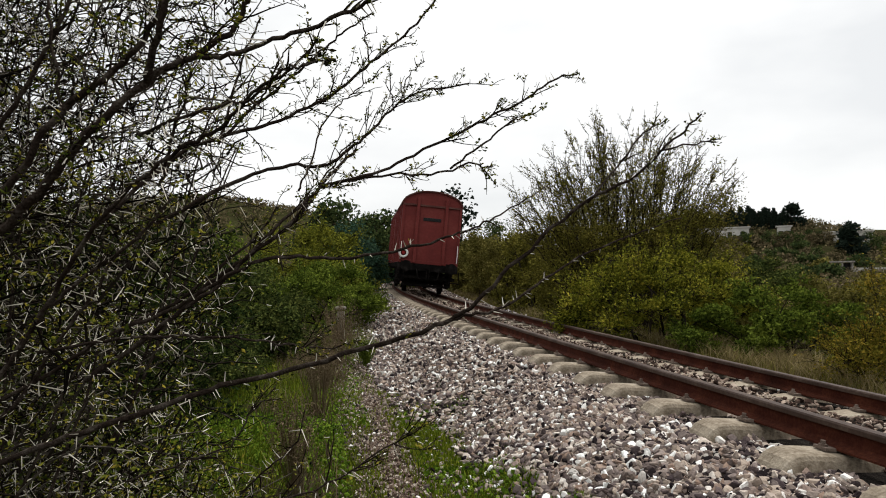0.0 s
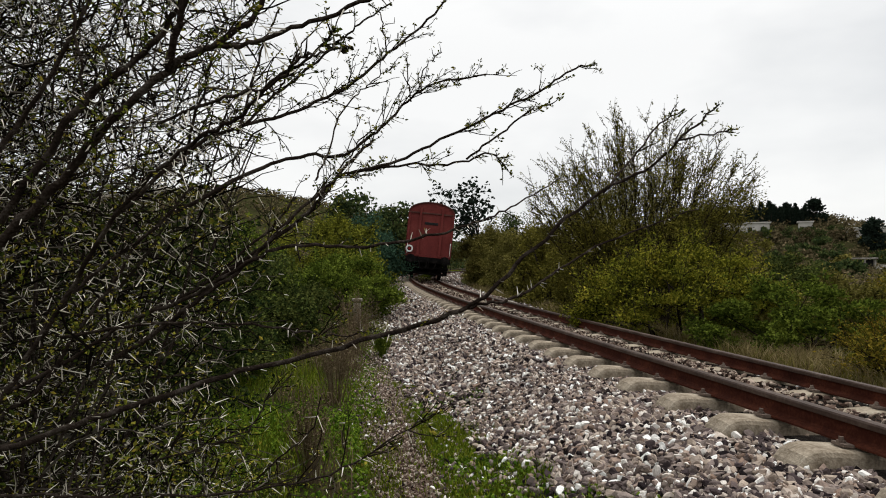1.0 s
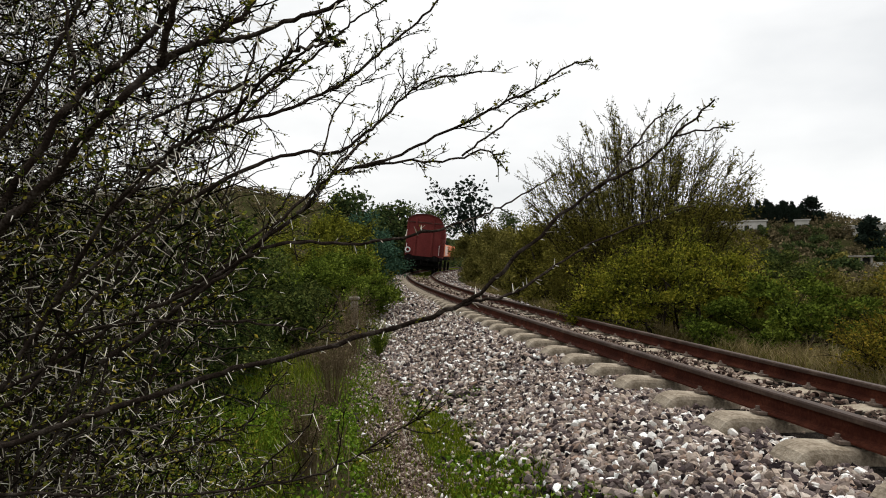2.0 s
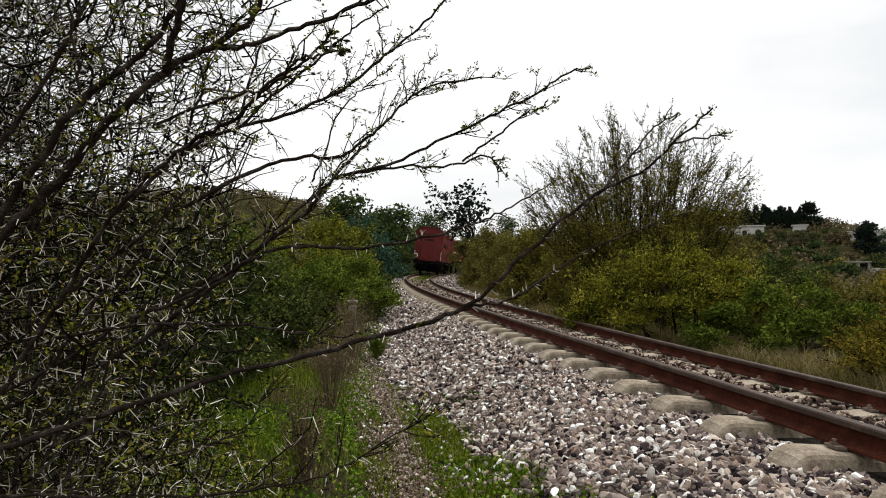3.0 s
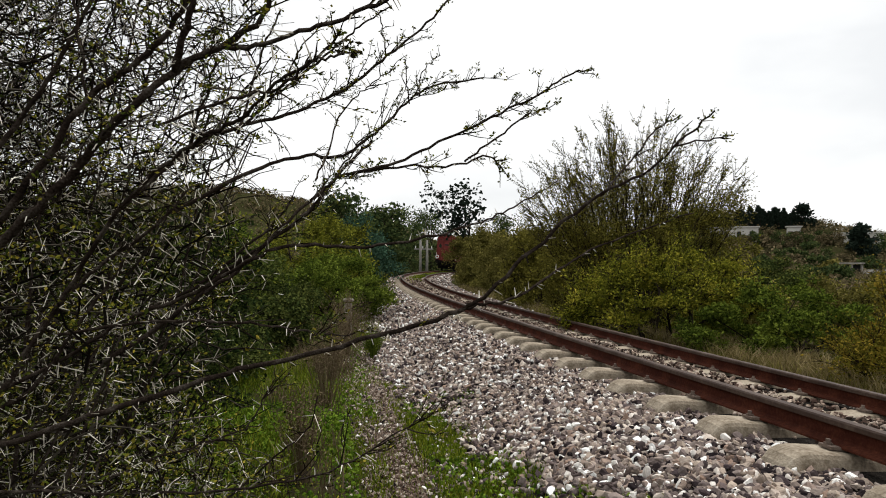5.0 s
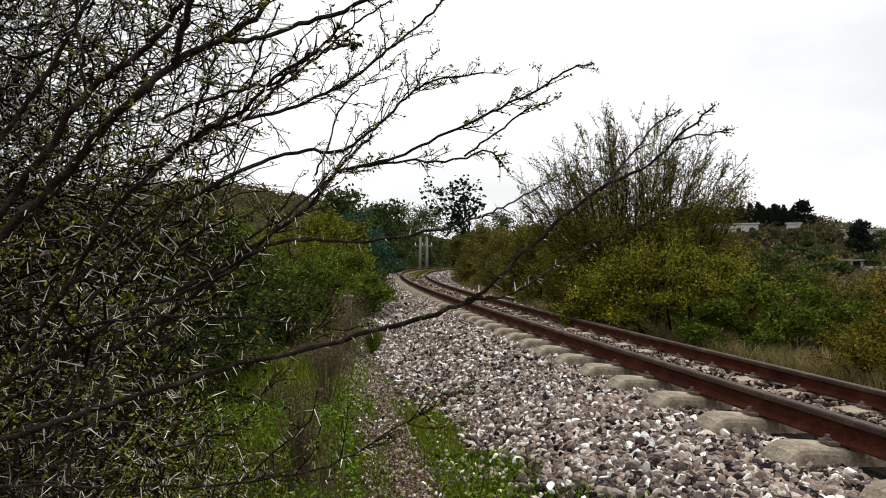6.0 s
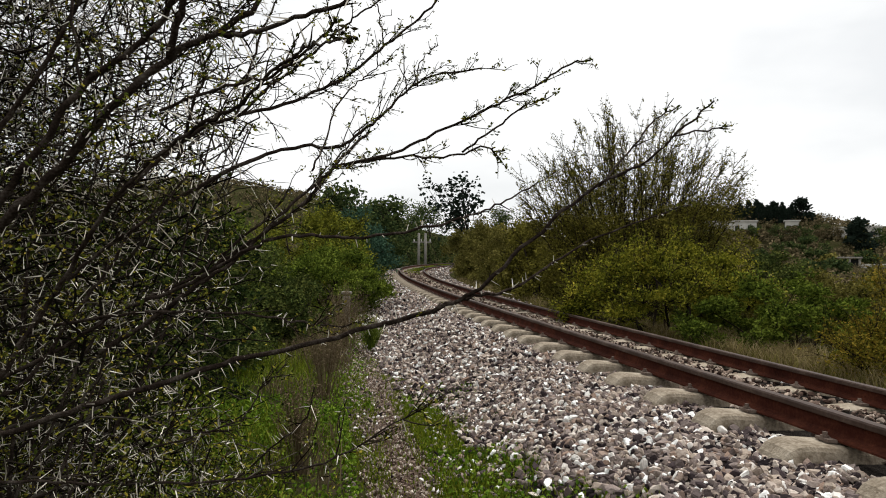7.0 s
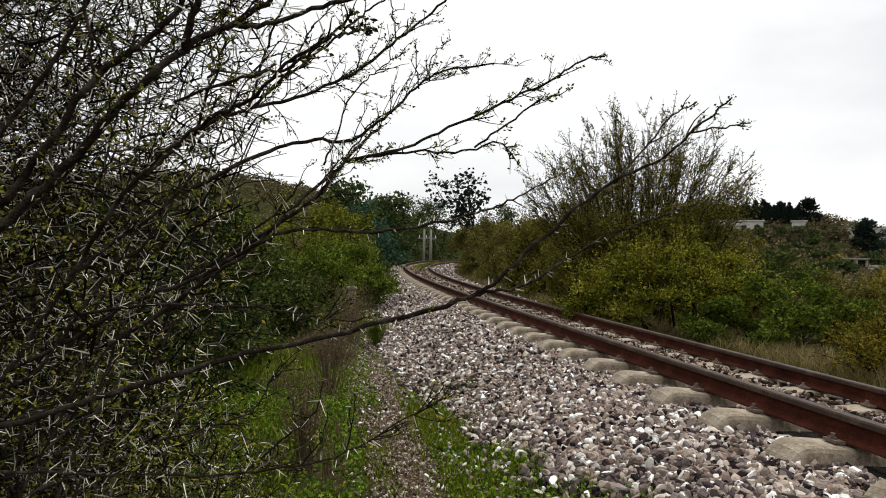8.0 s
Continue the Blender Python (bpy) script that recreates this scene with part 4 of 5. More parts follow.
def cypress(at, h, r, seed):
    rng = np.random.default_rng(seed)
    t = thing("cypress", "dark slim cypress on the far ridge", "tree", "cypresses on the ridge", at=(at[0], at[1], gz(at[0], at[1]) - 0.2))
    v, f = tubes([(np.array([(0, 0, 0), (0, 0, h * 0.5), (0, 0, h * 0.9)]), 0.2, 0.05)], 6)
    mesh_ob("trunk", v, f, M_BARK, t)
    n = 700
    k = rng.uniform(0.04, 1, n)
    a = rng.uniform(0, 2 * np.pi, n)
    rad = r * np.clip(np.sin(np.pi * np.clip(k * 0.86 + 0.12, 0, 1)), 0, 1) ** 0.8 * rng.uniform(0.5, 1.15, n) * (1 + 0.2 * np.sin(a * 3 + k * 20))
    pos = np.stack([rad * np.cos(a), rad * np.sin(a), k * h], 1)
    v, f = leaf_mesh(pos, h * 0.11, rng, up=1.3, width=0.4)
    mesh_ob("crown", v, f, M_LEAF_CYPRESS, t, kind="stuff")


# the inner side of the curve
fan_shrub("tall half-bare olive-green shrub with upright shoots", (4.7, 16.2), (2.9, 2.1, 5.3), M_LEAF_TALL, 21, leaf=0.055)
shrub("bush", "dense yellow-green bush beside the track", (4.4, 12.8), (2.3, 1.5, 2.2), M_LEAF_YELLOW, 0.055, 60000, 12, 300, 0.145, 66, fan=0.2, shoot=0.2, seed=22, core=0.68)
shrub("bramble", "dark green bramble thicket beside the track", (5.8, 11.2), (1.9, 1.0, 1.4), M_LEAF_GREEN, 0.06, 30000, 12, 140, 0.14, 60, fan=0.1, shoot=0.2, seed=23, core=0.65)
shrub("bush", "autumn-tinged bush with bare twigs beside the rail", (5.9, 8.1), (1.25, 1.1, 1.65), M_LEAF_RUST, 0.042, 20000, 12, 200, 0.22, 40, fan=0.4, shoot=0.22, seed=24)
shrub("bush", "low olive bush on the slope beyond the track", (9.6, 15.2), (1.6, 1.3, 2.0), M_LEAF_OLIVE, 0.09, 11000, 10, 120, 0.24, 40, fan=0.2, shoot=0.16, seed=36)
shrub("bush", "yellowing bush on the slope beyond the track", (13.2, 19.0), (2.2, 1.8, 2.2), M_LEAF_RUST, 0.11, 11000, 10, 120, 0.24, 40, fan=0.2, shoot=0.16, seed=37)
shrub("bush", "olive-brown shrub on the inside of the curve", (3.6, 33.0), (1.8, 2.4, 3.9), M_LEAF_OLIVE, 0.11, 30000, 10, 120, 0.25, 52, fan=0.15, shoot=0.12, seed=25)
shrub("bush", "olive-brown shrub on the inside of the curve", (2.5, 40.5), (2.3, 3.0, 4.3), M_LEAF_OLIVE, 0.13, 36000, 10, 100, 0.25, 56, fan=0.1, shoot=0.10, seed=26)
shrub("bush", "olive-green shrub behind the tall shrub", (3.6, 24.0), (1.5, 2.0, 3.6), M_LEAF_TALL, 0.12, 14000, 10, 120, 0.25, 42, fan=0.2, shoot=0.14, seed=29)
shrub("bush", "dense olive shrub beside the tall shrub", (3.75, 18.6), (1.1, 1.3, 3.4), M_LEAF_TALL, 0.07, 26000, 10, 160, 0.24, 48, fan=0.3, shoot=0.16, seed=30)
shrub("bush", "grey-green scrub behind the bushes", (8.0, 18.5), (1.7, 1.6, 2.25), M_LEAF_OLIVE, 0.10, 12000, 10, 120, 0.26, 40, fan=0.2, shoot=0.16, seed=27)
shrub("bush", "dark scrub on the slope below the line", (17.6, 34.0), (2.2, 2.0, 3.9), M_LEAF_HEDGE, 0.14, 18000, 10, 120, 0.24, 52, fan=0.15, shoot=0.10, seed=28)

for s, d, h, seed in ((27, 4.9, 1.5, 71), (36, 5.0, 1.7, 72), (45, 4.7, 1.8, 73), (53, 4.8, 1.9, 74), (61, 4.9, 2.2, 75)):
    x, y, _ = on_track(s, d)
    shrub("bush", "low olive scrub along the inside of the curve", (x, y), (1.5, 2.6, h), M_LEAF_OLIVE, 0.13, 5000, 8, 80, 0.26, 36, fan=0.15, shoot=0.16, seed=seed, group="scrub along the curve")

# the outer side
shrub("bush", "dense dark green bush beside the ballast", (-2.95, 17.0), (1.75, 2.3, 2.0), M_LEAF_GREEN, 0.07, 36000, 10, 120, 0.17, 60, fan=0.1, shoot=0.14, seed=31, core=0.65)
shrub("bush", "dark hedge bush in shade", (-4.4, 11.5), (2.0, 1.9, 2.3), M_LEAF_HEDGE, 0.07, 26000, 10, 120, 0.25, 50, fan=0.1, shoot=0.14, seed=32)
shrub("bush", "low dark bush on the grass verge", (-2.85, 8.4), (0.8, 1.5, 1.0), M_LEAF_HEDGE, 0.05, 20000, 10, 160, 0.24, 44, fan=0.2, shoot=0.2, seed=39)
shrub("bush", "low dark bush beside the marker post", (-2.75, 11.9), (0.8, 1.3, 1.35), M_LEAF_HEDGE, 0.06, 16000, 10, 120, 0.24, 40, fan=0.2, shoot=0.2, seed=40)
shrub("bush", "yellowing bush behind the hedge", (-4.3, 22.0), (2.5, 2.2, 3.6), M_LEAF_GOLD, 0.09, 34000, 10, 120, 0.16, 66, fan=0.2, shoot=0.14, seed=33, core=0.6)
shrub("bush", "green bush leaning over the outside of the curve", (-4.3, 27.0), (1.6, 3.2, 2.7), M_LEAF_GREEN, 0.12, 14000, 10, 100, 0.26, 44, fan=0.1, shoot=0.12, seed=34)
shrub("bush", "dark green bush on the verge", (-4.9, 15.6), (1.6, 1.8, 2.7), M_LEAF_GREEN, 0.10, 10000, 10, 100, 0.25, 44, fan=0.1, shoot=0.14, seed=38)
shrub("bush", "dark blue-green conifer behind the bushes", (-4.3, 34.0), (2.0, 2.0, 4.3), M_LEAF_PINE, 0.14, 14000, 8, 80, 0.26, 46, fan=0.1, shoot=0.10, seed=35)
for k, (x, y, h, cr, mat, seed) in enumerate([(-7.2, 47, 6.4, 3.2, M_LEAF_FAR, 41), (-4.6, 52, 6.2, 2.6, M_LEAF_FAR, 42), (-7.2, 74, 7.4, 3.6, M_LEAF_FAR, 44), (-1.5, 92, 8.6, 4.6, M_LEAF_FAR, 45), (-6.0, 84, 8.5, 4.6, M_LEAF_FAR, 46), (10.0, 100, 8.0, 4.6, M_LEAF_FAR, 48)]):
    tree("tree", "dark green broadleaf tree beyond the curve", (x, y), h, cr, mat, 0.31, 6000, 7, 30, 0.36, 0.06, seed)
sparse_tree((1.7, 41.5), 46)

# the far ridge and its trees
for k in range(42):
    cypress((61 + k * 0.45 + RNG.uniform(-.3, .3), 150 + RNG.uniform(-2, 2)), RNG.uniform(2.8, 4.8), RNG.uniform(0.5, 0.85), 60 + k)
tree("tree", "dark round tree on the far ridge", (81.8, 150), 5.2, 2.8, M_LEAF_CYPRESS, 0.7, 2600, 6, 16, 0.4, 0.1, 81)
tree("tree", "dark round tree on the far ridge", (82, 128), 6.2, 3.2, M_LEAF_CYPRESS, 0.7, 2600, 6, 16, 0.4, 0.1, 82)
for k in range(44):
    x, y = 40 + (k % 9) * 7.0 + RNG.uniform(-3, 3), 74 + (k // 9) * 14 + RNG.uniform(-5, 5)
    if 0.60 < x / y < 0.72 and y < 112:
        continue
    low_growth = 0.55 if 0.42 < x / y < 0.66 else 1.0
    tree("tree", "olive tree on the far hillside", (x, y), RNG.uniform(3.0, 5.2) * low_growth, RNG.uniform(2.2, 3.4) * (0.4 + 0.6 * low_growth), M_LEAF_FAR if k % 3 else M_LEAF_OLIVE, 0.5, 1000, 5, 12, 0.42, 0.12, 90 + k, group="olive trees on the hillside")


def hillside_scrub():
    rng = np.random.default_rng(55)
    x, y = rng.uniform(30, 150, 2600), rng.uniform(62, 190, 2600)
    x2, y2 = rng.uniform(-150, -10, 3000), rng.uniform(110, 260, 3000)
    x, y = np.concatenate([x, x2]), np.concatenate([y, y2])
    keep = ~((x / y > 0.60) & (x / y < 0.72) & (y < 112) & (x > 0))
    x, y = x[keep], y[keep]
    c = np.stack([x, y, ground_z(x, y) + 0.3], 1)
    n = 18
    g = np.repeat(c, n, 0)
    r = np.repeat(rng.uniform(0.6, 1.9, len(c)), n)[:, None]
    u = rng.normal(size=(len(g), 3))
    u /= np.linalg.norm(u, axis=1)[:, None]
    u[:, 2] = np.abs(u[:, 2])
    v, f = leaf_mesh(g + u * r * rng.uniform(0.5, 1.1, (len(g), 1)), 0.62, rng, width=0.7)
    tagged(mesh_ob("hillside_scrub", v, f, M_LEAF_SCRUB), "brownish-green scrub on the far hillsides", "scrub", kind="stuff")


hillside_scrub()


def slope_scrub():
    rng = np.random.default_rng(56)
    y = rng.uniform(20, 66, 520)
    x = y * rng.uniform(0.42, 1.0, 520)
    y2 = rng.uniform(66, 104, 420)
    x, y = np.append(x, y2 * rng.uniform(0.5, 0.8, 420)), np.append(y, y2)
    c = np.stack([x, y, ground_z(x, y) + 0.2], 1)
    n = 42
    g = np.repeat(c, n, 0)
    r = np.repeat(rng.uniform(0.5, 1.25, len(c)), n)[:, None]
    u = rng.normal(size=(len(g), 3))
    u /= np.linalg.norm(u, axis=1)[:, None]
    u[:, 2] = np.abs(u[:, 2])
    v, f = leaf_mesh(g + u * r * rng.uniform(0.4, 1.1, (len(g), 1)), 0.28, rng, width=0.6)
    tagged(mesh_ob("slope_scrub", v, f, M_LEAF_SCRUB), "low brownish-green scrub on the slope below the line", "scrub", kind="stuff")


slope_scrub()
build_ballast()


# ---------------------------------------------------------------- far buildings, poles and the marker post
def house(at, size, turn, label, flat=True):
    w, d, h = size
    t = thing("house", label, "house", at=(at[0], at[1], gz(*at) - 0.8))
    t.rotation_euler = (0, 0, radians(turn))
    bm = bmesh.new()
    add_box(bm, (0, 0, h / 2), (w, d, h), 0.03)
    part("wall", bm, M_WALL, t)
    bm = bmesh.new()
    if flat:
        add_box(bm, (0, 0, h + 0.12), (w + 0.6, d + 0.6, 0.24), 0.03)
    else:
        a = [bm.verts.new(p) for p in ((-w / 2 - .4, -d / 2 - .4, h), (w / 2 + .4, -d / 2 - .4, h), (w / 2 + .4, d / 2 + .4, h), (-w / 2 - .4, d / 2 + .4, h), (-w / 2 - .4, 0, h + 1.3), (w / 2 + .4, 0, h + 1.3))]
        for q in ((0, 1, 5, 4), (2, 3, 4, 5), (0, 4, 3), (1, 2, 5), (3, 2, 1, 0)):
            bm.faces.new([a[i] for i in q])
    part("roof", bm, M_WALL if flat else M_ROOFTILE, t)
    for k in range(max(2, int(w / 2.4))):
        bm = bmesh.new()
        add_box(bm, (-w / 2 + (k + 0.5) * w / max(2, int(w / 2.4)), -d / 2 - 0.01, h * 0.55), (0.9, 0.06, 1.1), 0.01)
        part("window", bm, M_DARK, t)


house((63, 143), (10.0, 5.0, 3.1), -24, "long low white house on the far ridge")
house((75.2, 141), (2.6, 3.2, 3.2), -26, "small white house on the far hillside")
hedge_rng = np.random.default_rng(58)
for k in range(34):
    x, y = (56 + k * 1.15, 137.5) if k < 24 else (54 + (k - 24) * 2.2, 122)
    x, y = x + hedge_rng.uniform(-0.5, 0.5), y + hedge_rng.uniform(-1.5, 1.5)
    tree("bush", "brown-green scrub bush on the far hillside", (x, y), hedge_rng.uniform(1.9, 3.0), hedge_rng.uniform(1.2, 2.0), M_LEAF_SCRUB if k % 2 else M_LEAF_FAR, 0.34, 900, 4, 12, 0.42, 0.1, 300 + k, category="bush", group="scrub bushes on the hillside")
house((87.5, 139), (9.0, 4.0, 2.9), -28, "long pale farm building on the far ridge")
house((92, 124), (7.0, 4.0, 2.2), -30, "low white farm building on the hillside", False)


def shed(at):
    t = thing("shed", "open grey concrete shed with a flat roof", "shed", at=(at[0], at[1], gz(*at) - 0.5))
    t.rotation_euler, t.scale = (0, 0, radians(-28)), (0.75, 0.75, 0.8)
    for x in (-1.9, 0.0, 1.9):
        for y in (-1.5, 1.5):
            bm = bmesh.new()
            add_box(bm, (x, y, 1.3), (0.3, 0.3, 2.6), 0.02)
            part("pillar", bm, M_SHED, t)
    bm = bmesh.new()
    add_box(bm, (0, 0, 2.7), (4.8, 3.8, 0.3), 0.03)
    part("roof", bm, M_SHED, t)
    # near-black wall: the shaded inside of the open bays, put into its colour
    bm = bmesh.new()
    add_box(bm, (0, 1.6, 1.2), (4.2, 0.2, 2.4), 0.01)
    part("back_wall", bm, M_DARK, t)
    bm = bmesh.new()
    add_box(bm, (5.4, 0.5, 0.7), (6.5, 0.25, 1.4), 0.02)
    part("yard_wall", bm, M_WALL, t)


shed((68.3, 110.0))


def pole_pair(at, gap, h):
    t = thing("telegraph_pole", "pair of pale weathered wooden poles joined by a crossarm", "pole", at=(at[0], at[1], gz(*at) - 0.2))
    for x in (0.0, gap):
        v, f = tubes([(np.array([(x, 0, 0), (x + 0.02, 0, h * 0.5), (x, 0, h)]), 0.16, 0.12)], 8)
        mesh_ob("pole_shaft", v, f, M_POLE, t, smooth=True)
    bm = bmesh.new()
    add_box(bm, (gap / 2, 0.16, h - 0.95), (2.0, 0.12, 0.16), 0.01)
    part("crossarm", bm, M_POLE, t)
    for x in (-0.5, 0.25, 0.6, 1.2):
        bm = bmesh.new()
        add_cyl(bm, (x, 0.16, h - 0.87), (x, 0.16, h - 0.62), 0.05, 8, 0.03)
        part("insulator", bm, M_WHITE, t)


pole_pair((-2.3, 70.0), 0.7, 3.9)


def marker_post(at):
    t = thing("marker_post", "pale square stone marker post in the weeds", "post", at=(at[0], at[1], gz(*at) - 0.1))
    bm = bmesh.new()
    add_box(bm, (0, 0, 0.40), (0.15, 0.14, 0.80), 0.015)
    part("shaft", bm, M_POST, t)
    bm = bmesh.new()
    add_box(bm, (0, 0, 0.87), (0.21, 0.19, 0.06), 0.02)
    part("cap", bm, M_POST, t)


marker_post((-1.98, 14.0))


# ---------------------------------------------------------------- grass and weeds
def grass_field():
    rng = np.random.default_rng(17)

    def spots(n, s0, s1, d0, d1, clump=0.0):
        s, d = rng.uniform(s0, s1, n), rng.uniform(d0, d1, n)
        p = on_track(s, 0.0)
        a = np.interp(s, TU, TA)
        p[:, 0] += d * np.cos(a)
        p[:, 1] += d * np.sin(a)
        if clump:
            k = lumps(p[:, 0], p[:, 1], clump) + rng.normal(0, 0.35, n)
            p = p[k > -0.1]
        p[:, 2] = ground_z(p[:, 0], p[:, 1]) - 0.005
        return p

    def edge_spots(n, s0, s1):
        s = rng.uniform(s0, s1, n)
        d = -2.15 + (toe(s) + 2.2) * rng.uniform(0, 1, n) ** 0.8
        p = on_track(s, 0.0)
        a = np.interp(s, TU, TA)
        p[:, 0] += d * np.cos(a)
        p[:, 1] += d * np.sin(a)
        p[:, 2] = ground_z(p[:, 0], p[:, 1]) + 0.015
        return p[lumps(p[:, 0], p[:, 1], 3.7) + rng.normal(0, 0.4, n) > -0.45]

    v, f = blades(np.vstack([spots(24000, 2.5, 9, -3.5, -2.42, 2.2), spots(3500, 2.5, 9, -1.75, -1.25, 1.9), edge_spots(13000, 2.5, 7.0), spots(9000, -9, 2.5, -5.0, -2.45, 1.5), spots(3000, -9, 2.5, -2.1, -1.7, 1.5), spots(14000, 9, 22, -4.2, -2.45, 1.5), spots(18000, 2.5, 9, -2.22, -1.62, 2.6), spots(3500, 2.5, 9, -2.6, -2.0, 3.4), spots(6000, 9, 26, -2.4, -1.9, 1.6)]), 0.05, 0.005, rng)
    tagged(mesh_ob("grass", v, f, M_GRASS), "short fresh green grass along the footpath", "grass", kind="stuff")
    v, f = blades(spots(2200, 36, 76, 0.25, 1.2, 0.5), 0.13, 0.03, rng)
    tagged(mesh_ob("grass", v, f, M_GRASS), "short grass between the rails at the bend", "grass", kind="stuff")
    v, f = leaf_mesh(np.vstack([spots(26000, 2.5, 8, -4.8, -2.65, 1.3), spots(2500, 9, 26, -2.8, -1.6, 0.8), spots(6000, 2.5, 8, -2.1, -1.35, 3.1), edge_spots(1800, 2.5, 5.5), spots(9000, 7, 14, -4.5, -2.4, 1.6)]) + np.array([0, 0, 0.03]), 0.032, rng, up=0.5, width=0.9)
    tagged(mesh_ob("clover", v, f, M_CLOVER), "low bright green clover and ground cover", "ground cover", kind="stuff")
    v, f = blades(np.vstack([spots(7000, 2.5, 11, -5.2, -3.1, 0.9), spots(8000, 11, 26, -5, -2.7, 0.8), spots(2600, 13, 34, -2.9, -1.75, 0.9)]), 0.18, 0.005, rng, 0.5)
    tagged(mesh_ob("grass", v, f, M_GRASS), "longer green grass under the thorn bush", "grass", kind="stuff")
    v, f = blades(np.vstack([spots(2200, 8, 13, -3.6, -2.6, 1.2), spots(500, 3.5, 8, -3.3, -2.75, 1.6)]), 0.26, 0.004, rng, 0.5)
    tagged(mesh_ob("dry_grass", v, f, M_DEADWEED), "brown withered grass on the verge beside the path", "grass", kind="stuff")
    v, f = blades(np.vstack([spots(9000, 3, 14, 3.1, 4.8), spots(5000, 14, 40, 3.3, 4.4)]), 0.34, 0.006, rng, 0.6)
    tagged(mesh_ob("dry_grass", v, f, M_STRAW), "straw-coloured dry grass beyond the inner rail", "grass", kind="stuff")
    v, f = blades(np.vstack([spots(9000, 3, 14, 3.0, 5.5), spots(5000, 14, 40, 3.2, 4.6)]), 0.26, 0.005, rng, 0.5)
    tagged(mesh_ob("grass", v, f, M_LEAF_OLIVE), "olive-green rough grass beyond the inner rail", "grass", kind="stuff")


grass_field()


def weed(at, h, n, mat, label, spread=0.25, seed=1):
    rng = np.random.default_rng(seed)
    t = thing("weed", label, "weed", at=(at[0], at[1], gz(*at)))
    lines = []
    for _ in range(n):
        a, k = rng.uniform(0, 2 * np.pi), rng.uniform(0.1, 1.0)
        top = np.array([spread * k * math.cos(a), spread * k * math.sin(a), h * rng.uniform(0.5, 1.05)])
        b = top * np.array([0.25, 0.25, 0]) + rng.normal(0, 0.01, 3) * np.array([1, 1, 0])
        q = smooth_line([b, b * 0.5 + top * 0.5 + np.array([0, 0, 0.08 * h]), top], 3)
        lines.append((q, 0.003, 0.0012))
        for _ in range(4):
            j = q[rng.integers(3, len(q))]
            lines.append((np.array([j, j + rng.normal(0, 0.035, 3) + np.array([0, 0, 0.05])]), 0.0014, 0.0008))
    v, f = tubes(lines, 3)
    mesh_ob("stalk_growth", v, f, mat, t, kind="stuff")
    pts = np.vstack([q[0][-2:] for q in lines])
    v, f = leaf_mesh(np.repeat(pts, 2, 0) + rng.normal(0, 0.012, (len(pts) * 2, 3)), 0.022, rng)
    mesh_ob("seed_growth", v, f, mat, t, kind="stuff")


weed((-0.98, 4.7), 0.62, 60, M_DEADWEED, "dead brown weed standing in the grass", 0.22, 3)
weed((-1.25, 7.2), 0.75, 60, M_DEADWEED, "dead brown weed beside the path", 0.35, 4)
weed((-1.9, 13.2), 0.95, 90, M_DEADWEED, "tall dead weeds in front of the marker post", 0.5, 8)
weed((-1.55, 11.0), 0.9, 80, M_DEADWEED, "tall dead weeds beside the ballast", 0.5, 9)
weed((-1.5, 9.0), 0.8, 60, M_DEADWEED, "tall dead weed beside the path", 0.4, 5)
weed((-1.12, 10.9), 0.36, 170, M_LEAF_GREEN, "small dark green tuft at the ballast's edge", 0.2, 6)


# ---------------------------------------------------------------- the thorn bush close to the camera
thorn_bush = thing("thorn_bush", "leafless-looking thorn bush with long pale thorns and few small leaves", "bush", at=(-1.8, 1.8, 0.0))
BUSH_RNG = np.random.default_rng(101)


def thorns_on(line, r, rng, every, ln):
    """Long straight thorns that stand off a branch."""
    out = []
    seg = np.linalg.norm(np.diff(line, axis=0), axis=1)
    total = seg.sum()
    along = np.concatenate([[0], np.cumsum(seg)])
    for _ in range(int(total / every + rng.uniform())):
        a = rng.uniform(0, total)
        p = np.array([np.interp(a, along, line[:, k]) for k in range(3)])
        i = min(len(line) - 2, max(0, int(np.searchsorted(along, a)) - 1))
        t = line[i + 1] - line[i]
        t = t / (np.linalg.norm(t) + 1e-9)
        o = np.cross(t, rng.normal(size=3))
        o = o / (np.linalg.norm(o) + 1e-9) + t * rng.uniform(-0.1, 0.6)
        o /= np.linalg.norm(o)
        L = ln * rng.uniform(0.5, 1.2) * (1 - 0.62 * a / total)
        out.append((np.array([p, p + o * L]), r, r * 0.3))
    return out


def side_twigs(line, rng, every, ln, out, depth=1):
    """Twigs that fork off a branch at an acute angle, crooked, with shorter ones on them."""
    seg = np.linalg.norm(np.diff(line, axis=0), axis=1)
    total = seg.sum()
    along = np.concatenate([[0], np.cumsum(seg)])
    for _ in range(int(total / every * rng.uniform(0.8, 1.2))):
        a = total * rng.uniform(0.15, 1.0)
        p = np.array([np.interp(a, along, line[:, k]) for k in range(3)])
        i = min(len(line) - 2, max(0, int(np.searchsorted(along, a)) - 1))
        t = line[i + 1] - line[i]
        t = t / (np.linalg.norm(t) + 1e-9)
        o = rng.normal(size=3)
        o = t * 0.9 + o / np.linalg.norm(o) * 0.75 + np.array([0.12, 0, 0.12])
        o /= np.linalg.norm(o)
        L = ln * rng.uniform(0.35, 1.2) * (1 - 0.3 * a / total)
        q = [p]
        for k in range(4):
            o = o + rng.normal(0, 0.16, 3)
            o /= np.linalg.norm(o)
            q.append(q[-1] + o * L / 4)
        q = np.array(q)
        out.append((q, 0.0021 if depth else 0.0015, 0.0008))
        if depth:
            side_twigs(q, rng, every * 0.8, ln * 0.4, out, depth - 1)


